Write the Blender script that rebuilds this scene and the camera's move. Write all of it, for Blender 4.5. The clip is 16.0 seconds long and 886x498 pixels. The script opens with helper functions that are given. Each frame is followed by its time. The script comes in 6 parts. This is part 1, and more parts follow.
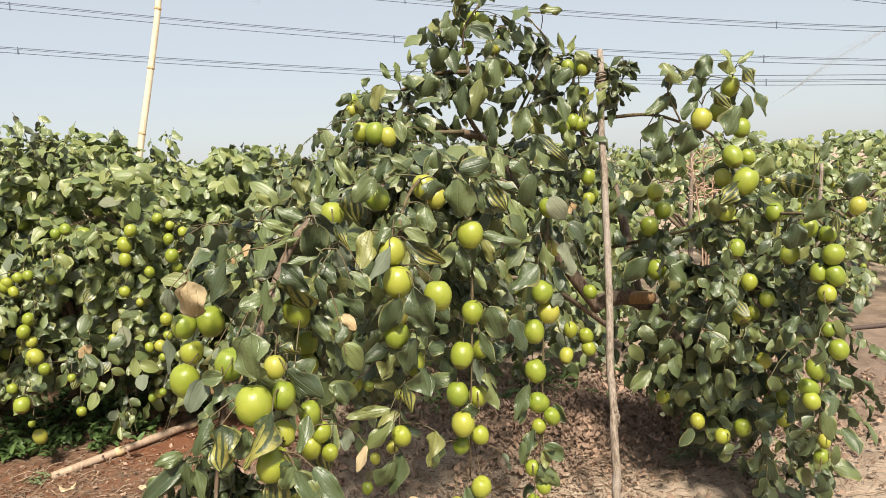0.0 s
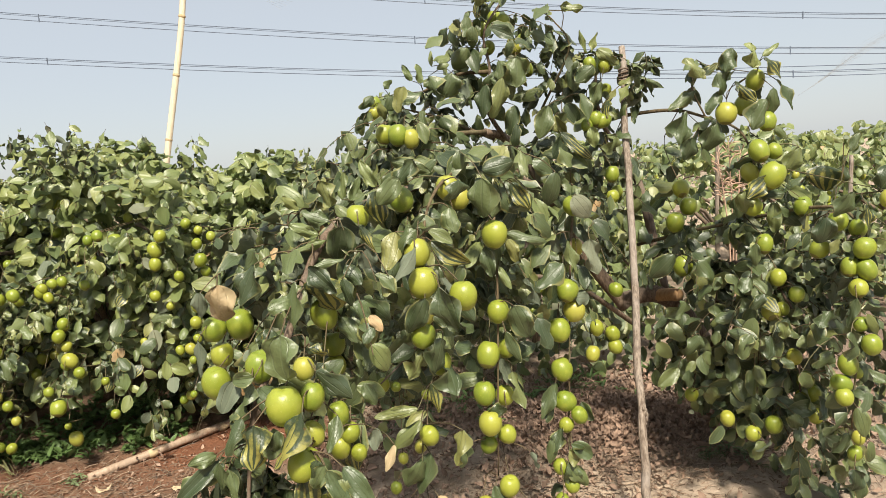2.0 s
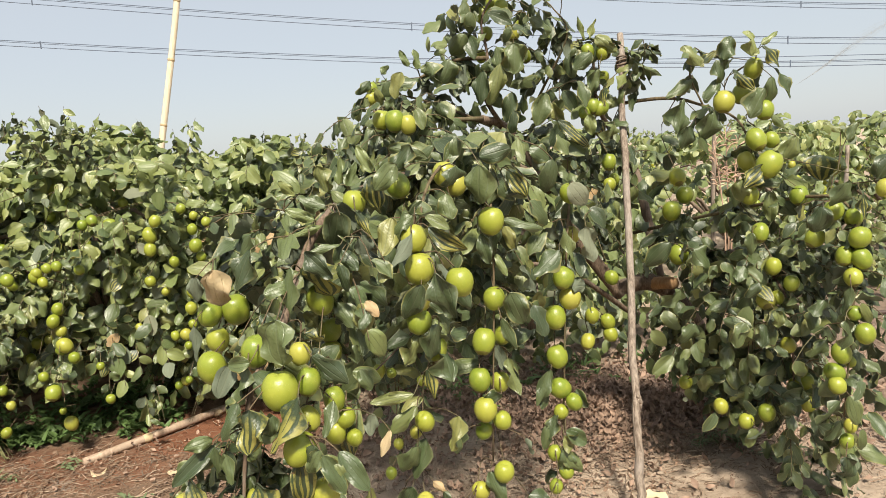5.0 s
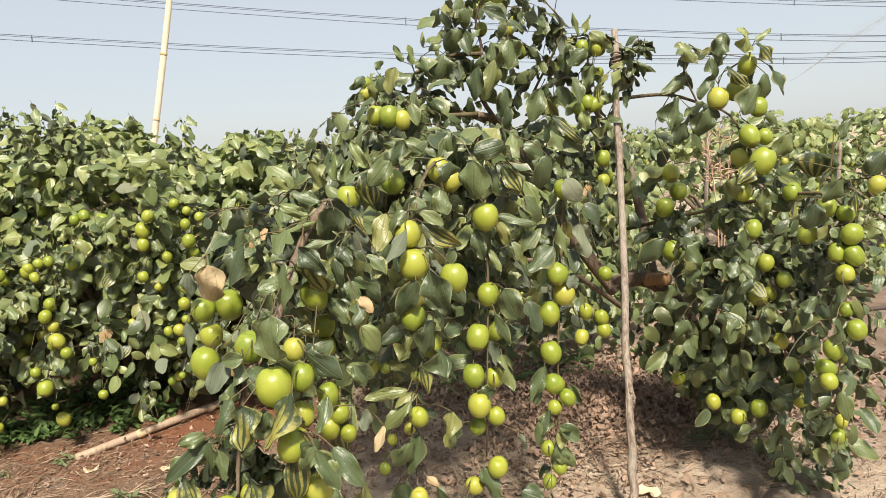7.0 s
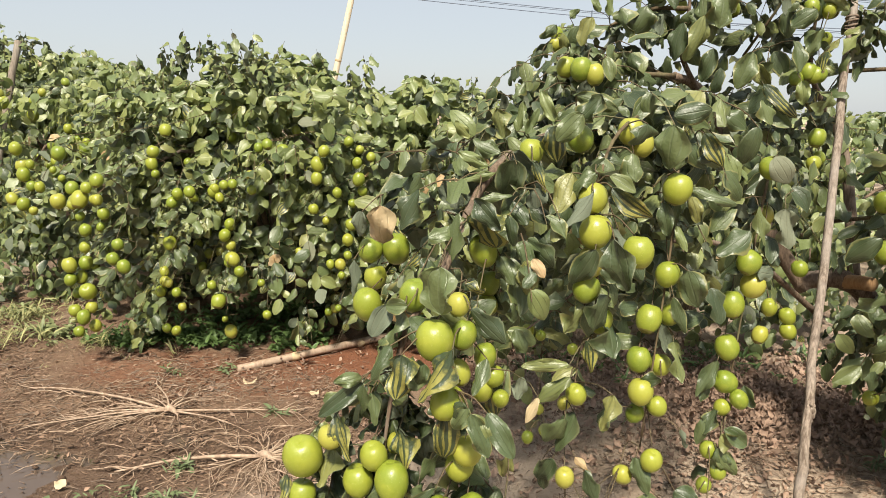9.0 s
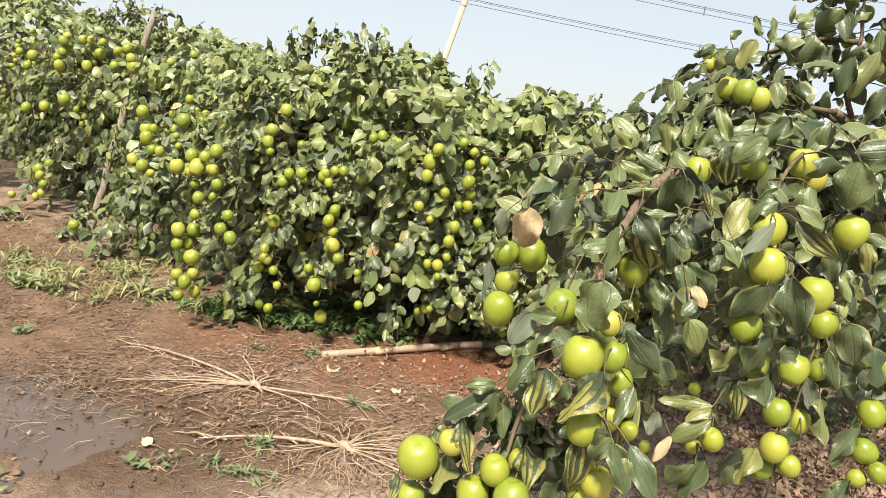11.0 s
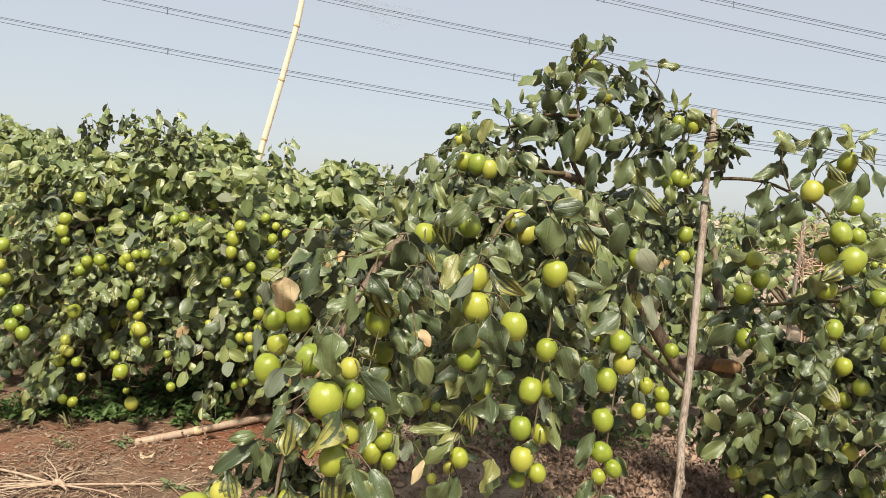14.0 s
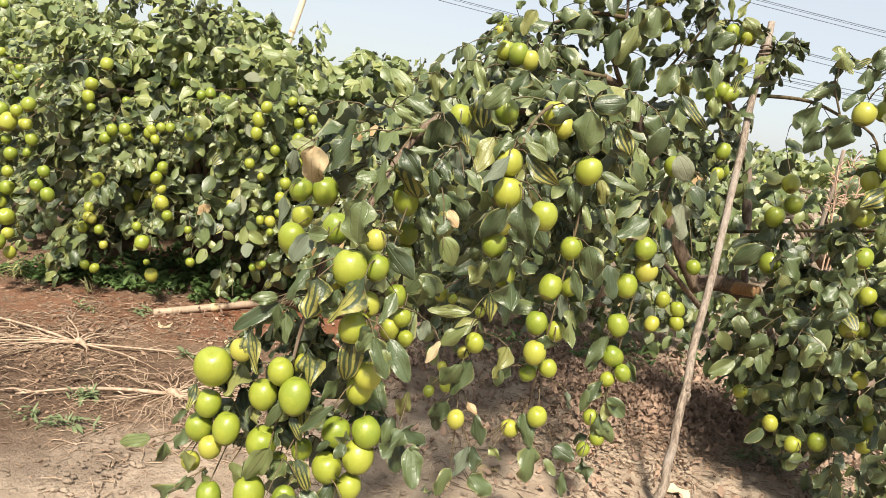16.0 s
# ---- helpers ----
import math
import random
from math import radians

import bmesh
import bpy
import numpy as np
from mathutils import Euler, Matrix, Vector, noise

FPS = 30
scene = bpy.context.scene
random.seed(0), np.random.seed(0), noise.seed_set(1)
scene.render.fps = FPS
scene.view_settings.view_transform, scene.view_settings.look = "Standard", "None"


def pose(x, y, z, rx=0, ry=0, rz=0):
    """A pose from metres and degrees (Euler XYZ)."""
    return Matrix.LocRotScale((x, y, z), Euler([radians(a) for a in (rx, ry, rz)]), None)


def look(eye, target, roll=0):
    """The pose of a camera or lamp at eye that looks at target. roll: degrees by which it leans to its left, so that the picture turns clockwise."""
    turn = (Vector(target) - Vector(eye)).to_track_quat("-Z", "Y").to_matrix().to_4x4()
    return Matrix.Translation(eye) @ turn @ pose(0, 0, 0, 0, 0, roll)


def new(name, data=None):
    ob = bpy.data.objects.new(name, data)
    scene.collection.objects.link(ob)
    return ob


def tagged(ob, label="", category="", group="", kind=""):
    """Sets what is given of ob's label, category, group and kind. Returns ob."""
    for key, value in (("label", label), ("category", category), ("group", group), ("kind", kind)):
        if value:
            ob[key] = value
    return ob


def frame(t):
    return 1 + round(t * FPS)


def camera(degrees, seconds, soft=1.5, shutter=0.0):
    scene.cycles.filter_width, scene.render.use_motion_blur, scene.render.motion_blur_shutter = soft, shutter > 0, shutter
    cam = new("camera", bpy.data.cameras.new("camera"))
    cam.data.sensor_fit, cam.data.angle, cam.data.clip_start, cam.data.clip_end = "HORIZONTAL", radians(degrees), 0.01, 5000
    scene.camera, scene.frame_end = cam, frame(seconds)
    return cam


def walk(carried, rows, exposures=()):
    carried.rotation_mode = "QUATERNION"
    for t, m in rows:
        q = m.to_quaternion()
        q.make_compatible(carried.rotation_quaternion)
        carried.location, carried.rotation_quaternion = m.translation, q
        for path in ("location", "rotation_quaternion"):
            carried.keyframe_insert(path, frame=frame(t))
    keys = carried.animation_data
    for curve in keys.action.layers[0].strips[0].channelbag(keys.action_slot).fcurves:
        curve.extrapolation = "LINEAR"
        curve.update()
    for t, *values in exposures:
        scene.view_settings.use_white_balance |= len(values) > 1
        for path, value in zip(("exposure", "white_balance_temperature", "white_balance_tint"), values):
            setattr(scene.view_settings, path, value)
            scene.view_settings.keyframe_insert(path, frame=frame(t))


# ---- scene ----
cam = camera(65.7, 16.0, 0.45)
PATH = [
    (0, (-0.002, -0.045, 1.129), (0.039, 1.94, 0.884), -3.0),
    (0.5, (-0.002, -0.044, 1.128), (0.009, 1.94, 0.873), -3.1),
    (1, (-0.003, -0.046, 1.128), (0.018, 1.938, 0.878), -3.3),
    (1.5, (-0.003, -0.056, 1.132), (-0.032, 1.933, 0.919), -4.0),
    (2, (-0.003, -0.052, 1.131), (-0.032, 1.933, 0.89), -4.2),
    (2.5, (-0.004, -0.051, 1.13), (-0.02, 1.934, 0.889), -3.9),
    (3, (-0.003, -0.054, 1.132), (-0.025, 1.932, 0.9), -3.9),
    (3.5, (-0.003, -0.056, 1.132), (-0.012, 1.929, 0.888), -3.4),
    (4, (-0.006, -0.056, 1.133), (-0.019, 1.929, 0.897), -3.6),
    (4.5, (-0.006, -0.053, 1.131), (-0.048, 1.929, 0.867), -4.2),
    (4.7, (-0.005, -0.051, 1.128), (-0.032, 1.931, 0.857), -3.9),
    (7, (-0.006, -0.05, 1.128), (-0.007, 1.929, 0.838), -3.6),
    (7.5, (-0.009, -0.053, 1.131), (-0.009, 1.929, 0.861), -4.2),
    (8, (-0.036, -0.048, 1.147), (-0.262, 1.917, 0.852), -6.7),
    (8.5, (-0.069, -0.023, 1.166), (-0.53, 1.903, 0.887), -1.4),
    (8.7, (-0.054, -0.003, 1.143), (-0.493, 1.909, 0.751), 0.3),
    (10.8, (-0.156, 0.073, 1.072), (-0.724, 1.945, 0.656), 8.00),
    (11, (-0.177, 0.046, 1.081), (-0.813, 1.903, 0.698), 8.22),
    (11.5, (-0.176, -0.001, 1.120), (-0.884, 1.850, 0.848), 8.62),
    (12, (-0.149, -0.067, 1.164), (-0.897, 1.783, 1.034), 8.79),
    (12.5, (-0.081, -0.099, 1.138), (-0.677, 1.801, 0.946), 6.03),
    (13, (-0.007, -0.076, 1.129), (-0.291, 1.895, 0.950), 2.20),
    (13.5, (0.005, -0.082, 1.128), (-0.250, 1.894, 0.951), 2.64),
    (14, (0.012, -0.089, 1.122), (-0.216, 1.892, 0.973), 4.52),
    (14.5, (0.000, -0.121, 1.110), (-0.292, 1.854, 0.989), 7.12),
    (15, (0.004, -0.138, 1.065), (-0.297, 1.824, 0.824), 11.67),
    (15.5, (-0.007, -0.097, 1.058), (-0.280, 1.846, 0.672), 10.29),
    (16, (-0.007, -0.076, 1.061), (-0.247, 1.869, 0.661), 9.60),
]
EXPOSURES = [(0, 1.04), (1.5, 0.98), (3.5, 0.94), (7.5, 1.04), (8.5, 0.94), (10.8, 1.25), (11.3, 1.17), (12, 0.66), (12.6, 0.74), (13.1, 0.92), (13.5, 0.94), (14.5, 0.96), (15.2, 1.01), (16, 1.21)]
walk(cam, [(t, look(eye, target, roll)) for t, eye, target, roll in PATH], EXPOSURES)

# ---- light: hazy winter sun from behind the camera, pale grey-blue sky ----
SUN_FROM = Vector((0.07, -0.62, 0.81)).normalized()
world = bpy.data.worlds.new("hazy_sky")
scene.world = world
world.use_nodes = True
wn = world.node_tree
sky = wn.nodes.new("ShaderNodeTexSky")
sky.sky_type, sky.sun_disc = "NISHITA", False
sky.sun_elevation = math.asin(SUN_FROM.z)
sky.sun_rotation = math.atan2(SUN_FROM.x, SUN_FROM.y)
sky.air_density, sky.dust_density, sky.ozone_density = 1.0, 1.2, 1.5
haze = wn.nodes.new("ShaderNodeMix")
haze.data_type = "RGBA"
haze.inputs[0].default_value = 0.88
haze.inputs[7].default_value = (1.99, 2.07, 2.14, 1)
wn.links.new(sky.outputs[0], haze.inputs[6])
wn.links.new(haze.outputs[2], wn.nodes["Background"].inputs[0])
wn.nodes["Background"].inputs[1].default_value = 0.152
sun = new("sun", bpy.data.lights.new("sun", "SUN"))
sun.data.energy, sun.data.angle, sun.data.color = 4.0, radians(7.0), (1.0, 0.92, 0.78)
sun.matrix_world = look(SUN_FROM * 30, (0, 0, 0))


# ---- node helpers ----
class Nodes:
    """A material and short ways to wire its nodes."""

    def __init__(self, name):
        self.m = bpy.data.materials.new(name)
        self.m.use_nodes = True
        self.t = self.m.node_tree
        self.t.nodes.clear()
        self.out = self.t.nodes.new("ShaderNodeOutputMaterial")

    def put(self, socket, value):
        if hasattr(value, "is_linked"):
            self.t.links.new(value, socket)
        elif isinstance(value, tuple) and len(value) == 3 and socket.type == "RGBA":
            socket.default_value = (*value, 1)
        else:
            socket.default_value = value

    def node(self, kind, *values, **props):
        n = self.t.nodes.new("ShaderNode" + kind)
        for k, v in props.items():
            setattr(n, k, v)
        for i, v in enumerate(values):
            if v is not None:
                self.put(n.inputs[i], v)
        return n

    def math(self, op, a, b=None, c=None, clamp=False):
        return self.node("Math", a, b, c, operation=op, use_clamp=clamp).outputs[0]

    def step(self, value, low, high):
        return self.node("MapRange", value, low, high, 0.0, 1.0, interpolation_type="SMOOTHSTEP").outputs[0]

    def mix(self, fac, a, b):
        n = self.node("Mix", data_type="RGBA")
        self.put(n.inputs[0], fac), self.put(n.inputs[6], a), self.put(n.inputs[7], b)
        return n.outputs[2]

    def noise(self, scale, detail=3.0, where=None, rough=0.55):
        n = self.node("TexNoise")
        if where is not None:
            self.put(n.inputs["Vector"], where)
        n.inputs["Scale"].default_value, n.inputs["Detail"].default_value, n.inputs["Roughness"].default_value = scale, detail, rough
        return n.outputs[0]

    def ramp(self, fac, stops):
        n = self.node("ValToRGB", fac)
        r = n.color_ramp
        while len(r.elements) < len(stops):
            r.elements.new(0.5)
        for e, (p, c) in zip(r.elements, stops):
            e.position, e.color = p, (*c, 1)
        return n.outputs[0]

    def rand(self):
        a, b = self.node("ObjectInfo").outputs["Random"], self.node("NewGeometry").outputs["Random Per Island"]
        return self.math("FRACT", self.math("ADD", a, b))

    def bump(self, height, strength, distance):
        n = self.node("Bump")
        n.inputs["Strength"].default_value, n.inputs["Distance"].default_value = strength, distance
        self.put(n.inputs["Height"], height)
        return n.outputs[0]

    def surface(self, color, rough, normal=None, spec=0.5, metal=0.0, translucent=0.0, glow=None):
        p = self.node("BsdfPrincipled")
        self.put(p.inputs["Base Color"], color), self.put(p.inputs["Roughness"], rough)
        self.put(p.inputs["Specular IOR Level"], spec), self.put(p.inputs["Metallic"], metal)
        if normal is not None:
            self.put(p.inputs["Normal"], normal)
        shader = p.outputs[0]
        if translucent:
            t = self.node("BsdfTranslucent", glow if glow is not None else color)
            mx = self.node("MixShader", translucent, shader, t.outputs[0])
            shader = mx.outputs[0]
        self.t.links.new(shader, self.out.inputs[0])
        return self.m


# ---- materials ----
def leaf_material(name, kind):
    n = Nodes(name)
    uv = n.node("SeparateXYZ", n.node("UVMap").outputs[0])
    u, v = uv.outputs[0], uv.outputs[1]
    across = n.math("MULTIPLY", n.math("ABSOLUTE", n.math("SUBTRACT", u, 0.5)), 2.0)
    rand = n.rand()
    where = n.node("NewGeometry").outputs["Position"]
    grain = n.noise(160.0, 4.0, where)
    blotch = n.noise(28.0, 2.0, where)
    mid = n.math("SUBTRACT", 1.0, n.step(across, 0.015, 0.07))
    side = n.math("SUBTRACT", 1.0, n.step(n.math("ABSOLUTE", n.math("SUBTRACT", across, 0.52)), 0.01, 0.055))
    vein = n.math("MAXIMUM", mid, side)
    rough = n.math("MULTIPLY_ADD", grain, 0.30, 0.28)
    if kind == "top":
        c = n.ramp(rand, [(0.0, (0.038, 0.062, 0.023)), (0.4, (0.088, 0.126, 0.044)), (0.75, (0.150, 0.192, 0.066)), (0.92, (0.222, 0.252, 0.076)), (1.0, (0.322, 0.316, 0.090))])
        c = n.mix(n.math("MULTIPLY", blotch, 0.35), c, (0.125, 0.155, 0.072))
        sick = n.math("MULTIPLY", n.step(n.math("ADD", across, n.math("MULTIPLY", blotch, 0.35)), 0.98, 1.12), n.step(n.math("FRACT", n.math("MULTIPLY", rand, 7.3)), 0.45, 0.6))
        c = n.mix(n.math("MULTIPLY", sick, 0.8), c, (0.30, 0.28, 0.09))
        rim = n.step(n.math("ADD", across, n.math("MULTIPLY", grain, 0.10)), 0.93, 1.02)
        c = n.mix(n.math("MULTIPLY", rim, 0.4), c, (0.27, 0.28, 0.14))
        c = n.mix(n.math("MULTIPLY", vein, 0.3), c, (0.17, 0.20, 0.11))
    elif kind == "young":
        c = n.ramp(rand, [(0.0, (0.150, 0.198, 0.068)), (0.6, (0.235, 0.278, 0.092)), (1.0, (0.315, 0.340, 0.108))])
        c = n.mix(n.math("MULTIPLY", vein, 0.4), c, (0.20, 0.25, 0.10))
    elif kind == "under":
        c = n.ramp(rand, [(0.0, (0.13, 0.16, 0.10)), (0.6, (0.18, 0.21, 0.135)), (1.0, (0.25, 0.26, 0.165))])
        c = n.mix(n.math("MULTIPLY", vein, 0.3), c, (0.27, 0.28, 0.18))
        rough = 0.8
    elif kind == "striped":
        wave = n.math("SINE", n.math("ADD", n.math("MULTIPLY", u, 25.1), n.math("MULTIPLY", n.math("SUBTRACT", blotch, 0.5), 5.0)))
        patchy = n.noise(75.0, 3.0, where)
        yellow = n.math("MULTIPLY", n.step(wave, -0.35, 0.5), n.step(n.math("ADD", n.math("MULTIPLY", v, 0.75), n.math("MULTIPLY", patchy, 1.0)), 0.58, 0.92))
        yellow = n.math("MAXIMUM", yellow, n.step(n.math("ADD", across, n.math("MULTIPLY", patchy, 0.6)), 1.16, 1.36))
        c = n.mix(blotch, (0.034, 0.056, 0.024), (0.070, 0.095, 0.040))
        c = n.mix(n.math("MULTIPLY", yellow, 0.85), c, n.mix(patchy, (0.30, 0.30, 0.06), (0.50, 0.44, 0.11)))
        spots = n.step(n.noise(90.0, 2.0, where), 0.68, 0.74)
        c = n.mix(n.math("MULTIPLY", spots, 0.7), c, (0.16, 0.08, 0.03))
    else:
        c = n.mix(n.step(blotch, 0.3, 0.7), (0.66, 0.50, 0.29), (0.47, 0.29, 0.12))
        c = n.mix(n.step(n.math("FRACT", n.math("MULTIPLY", rand, 5.1)), 0.3, 0.9), c, (0.60, 0.47, 0.27))
        rough = 0.75
    net = n.math("SINE", n.math("ADD", n.math("MULTIPLY", v, 70.0), n.math("ADD", n.math("MULTIPLY", across, 14.0), n.math("MULTIPLY", blotch, 9.0))))
    h = n.math("ADD", n.math("ADD", n.math("MULTIPLY", vein, -0.35), n.math("MULTIPLY", grain, 0.6)), n.math("MULTIPLY", net, 0.02))
    c = n.mix(n.math("MULTIPLY", n.step(net, 0.2, 1.0), 0.03), c, (0.03, 0.045, 0.02))
    return n.surface(c, rough, n.bump(h, 0.8, 0.0024), 0.95, 0.0, 0.32, c)


LEAF_TOP = leaf_material("leaf_green_upper", "top")
LEAF_UNDER = leaf_material("leaf_pale_under", "under")
LEAF_STRIPED = leaf_material("leaf_yellow_striped", "striped")
LEAF_DRY = leaf_material("leaf_dry", "dry")
LEAF_YOUNG = leaf_material("leaf_bright_young", "young")
LEAVES = [LEAF_TOP, LEAF_STRIPED, LEAF_DRY, LEAF_UNDER, LEAF_YOUNG]


def fruit_material(name, green):
    n = Nodes(name)
    rand = n.rand()
    o = n.node("TexCoord").outputs["Object"]
    z = n.node("SeparateXYZ", o).outputs[2]
    blotch = n.noise(2.2, 3.0, o)
    c = n.ramp(rand, [(0.0, (0.150, 0.200, 0.020)), (0.45, (0.225, 0.258, 0.027)), (0.8, (0.300, 0.310, 0.038)), (1.0, (0.385, 0.345, 0.062))])
    c = n.mix(n.math("MULTIPLY", n.step(blotch, 0.4, 0.75), 0.45), c, (0.36, 0.36, 0.045))
    c = n.mix(green, c, (0.165, 0.235, 0.026))
    specks = n.step(n.noise(26.0, 1.0, o), 0.66, 0.72)
    c = n.mix(n.math("MULTIPLY", specks, 0.25), c, (0.42, 0.42, 0.14))
    scar = n.step(n.math("ADD", n.noise(7.0, 2.0, o), n.math("MULTIPLY", z, 0.12)), 0.80, 0.86)
    c = n.mix(n.math("MULTIPLY", scar, 0.6), c, (0.30, 0.19, 0.07))
    tip = n.math("SUBTRACT", 1.0, n.step(n.math("ADD", z, 0.5), 0.015, 0.05))
    c = n.mix(n.math("MULTIPLY", tip, 0.8), c, (0.12, 0.09, 0.03))
    return n.surface(c, n.math("MULTIPLY_ADD", blotch, 0.12, 0.32), n.bump(n.noise(14.0, 2.0, o), 0.06, 0.02), 0.5)


FRUIT = fruit_material("jujube_skin", 0.16)
FRUIT_GREEN = fruit_material("unripe_jujube_skin", 0.25)


def wood_material(name, dark, light, streak, rough=0.85, grey=None):
    """Bark or weathered wood: streaks along the thing's own z axis."""
    n = Nodes(name)
    o = n.node("TexCoord").outputs["Object"]
    st = n.node("VectorMath", o, (streak, streak, streak * 0.08), operation="MULTIPLY").outputs[0]
    a, b = n.noise(1.0, 5.0, st, 0.65), n.noise(9.0, 3.0, o)
    c = n.mix(n.step(a, 0.3, 0.72), dark, light)
    if grey:
        c = n.mix(n.math("MULTIPLY", n.step(b, 0.45, 0.7), 0.6), c, grey)
    return n.surface(c, rough, n.bump(n.math("ADD", a, n.math("MULTIPLY", b, 0.4)), 0.7, 0.004), 0.3)


BARK = wood_material("jujube_bark", (0.085, 0.058, 0.040), (0.23, 0.165, 0.115), 160, 0.85, (0.24, 0.20, 0.165))
TWIG = wood_material("jujube_twig", (0.075, 0.052, 0.028), (0.16, 0.12, 0.066), 120, 0.8, (0.12, 0.13, 0.06))
STAKE = wood_material("weathered_stake", (0.115, 0.084, 0.062), (0.36, 0.295, 0.235), 170, 0.85, (0.36, 0.315, 0.275))
STAKE_GREY = wood_material("grey_stake", (0.13, 0.10, 0.075), (0.32, 0.265, 0.205), 130, 0.9, (0.27, 0.24, 0.20))
CUT = wood_material("cut_wood", (0.30, 0.17, 0.08), (0.42, 0.26, 0.13), 120)
BAMBOO = wood_material("dry_bamboo", (0.26, 0.175, 0.115), (0.46, 0.345, 0.25), 70, 0.5, (0.40, 0.31, 0.23))
BAMBOO_PALE = wood_material("sunbleached_bamboo", (0.62, 0.52, 0.36), (0.78, 0.70, 0.54), 20, 0.5)
NODE_BROWN = wood_material("bamboo_node", (0.40, 0.30, 0.17), (0.55, 0.43, 0.26), 40)
STRAW = wood_material("dry_straw", (0.25, 0.170, 0.115), (0.47, 0.355, 0.255), 60, 0.7)


def plain(name, color, rough, var=0.25, scale=40.0, spec=0.4, translucent=0.0):
    n = Nodes(name)
    w = n.node("NewGeometry").outputs["Position"]
    f = n.math("ADD", n.math("MULTIPLY", n.noise(scale, 4.0, w), 0.6), n.math("MULTIPLY", n.rand(), 0.4))
    lo, hi = tuple(c * (1 - var) for c in color), tuple(min(1, c * (1 + var)) for c in color)
    return n.surface(n.mix(f, lo, hi), rough, n.bump(n.noise(scale * 3, 3.0, w), 0.3, 0.003), spec, 0.0, translucent)


WEED = plain("weed_leaf", (0.245, 0.275, 0.125), 0.5, 0.45, 30, 0.4, 0.25)
WEED_DRY = plain("yellowing_grass", (0.34, 0.33, 0.15), 0.6, 0.5, 20, 0.3, 0.2)
WEED_BROAD = plain("broad_weed_leaf", (0.17, 0.21, 0.10), 0.55, 0.3, 30, 0.4, 0.25)
WEED_DARK = plain("shade_weed_leaf", (0.11, 0.175, 0.055), 0.45, 0.4, 30, 0.4, 0.25)
BANANA = plain("banana_leaf", (0.27, 0.315, 0.17), 0.45, 0.35, 9, 0.5, 0.3)
WIRE = plain("power_conductor", (0.10, 0.125, 0.17), 0.5, 0.1, 1, 0.4)
NET = plain("nylon_net", (0.30, 0.31, 0.32), 0.6, 0.1, 10, 0.3)
LITTER_BROWN = plain("withered_brown_leaf", (0.34, 0.22, 0.15), 0.8, 0.5, 20, 0.2)
SCRAP = plain("pale_dry_leaf", (0.55, 0.42, 0.27), 0.7, 0.25, 60, 0.3)


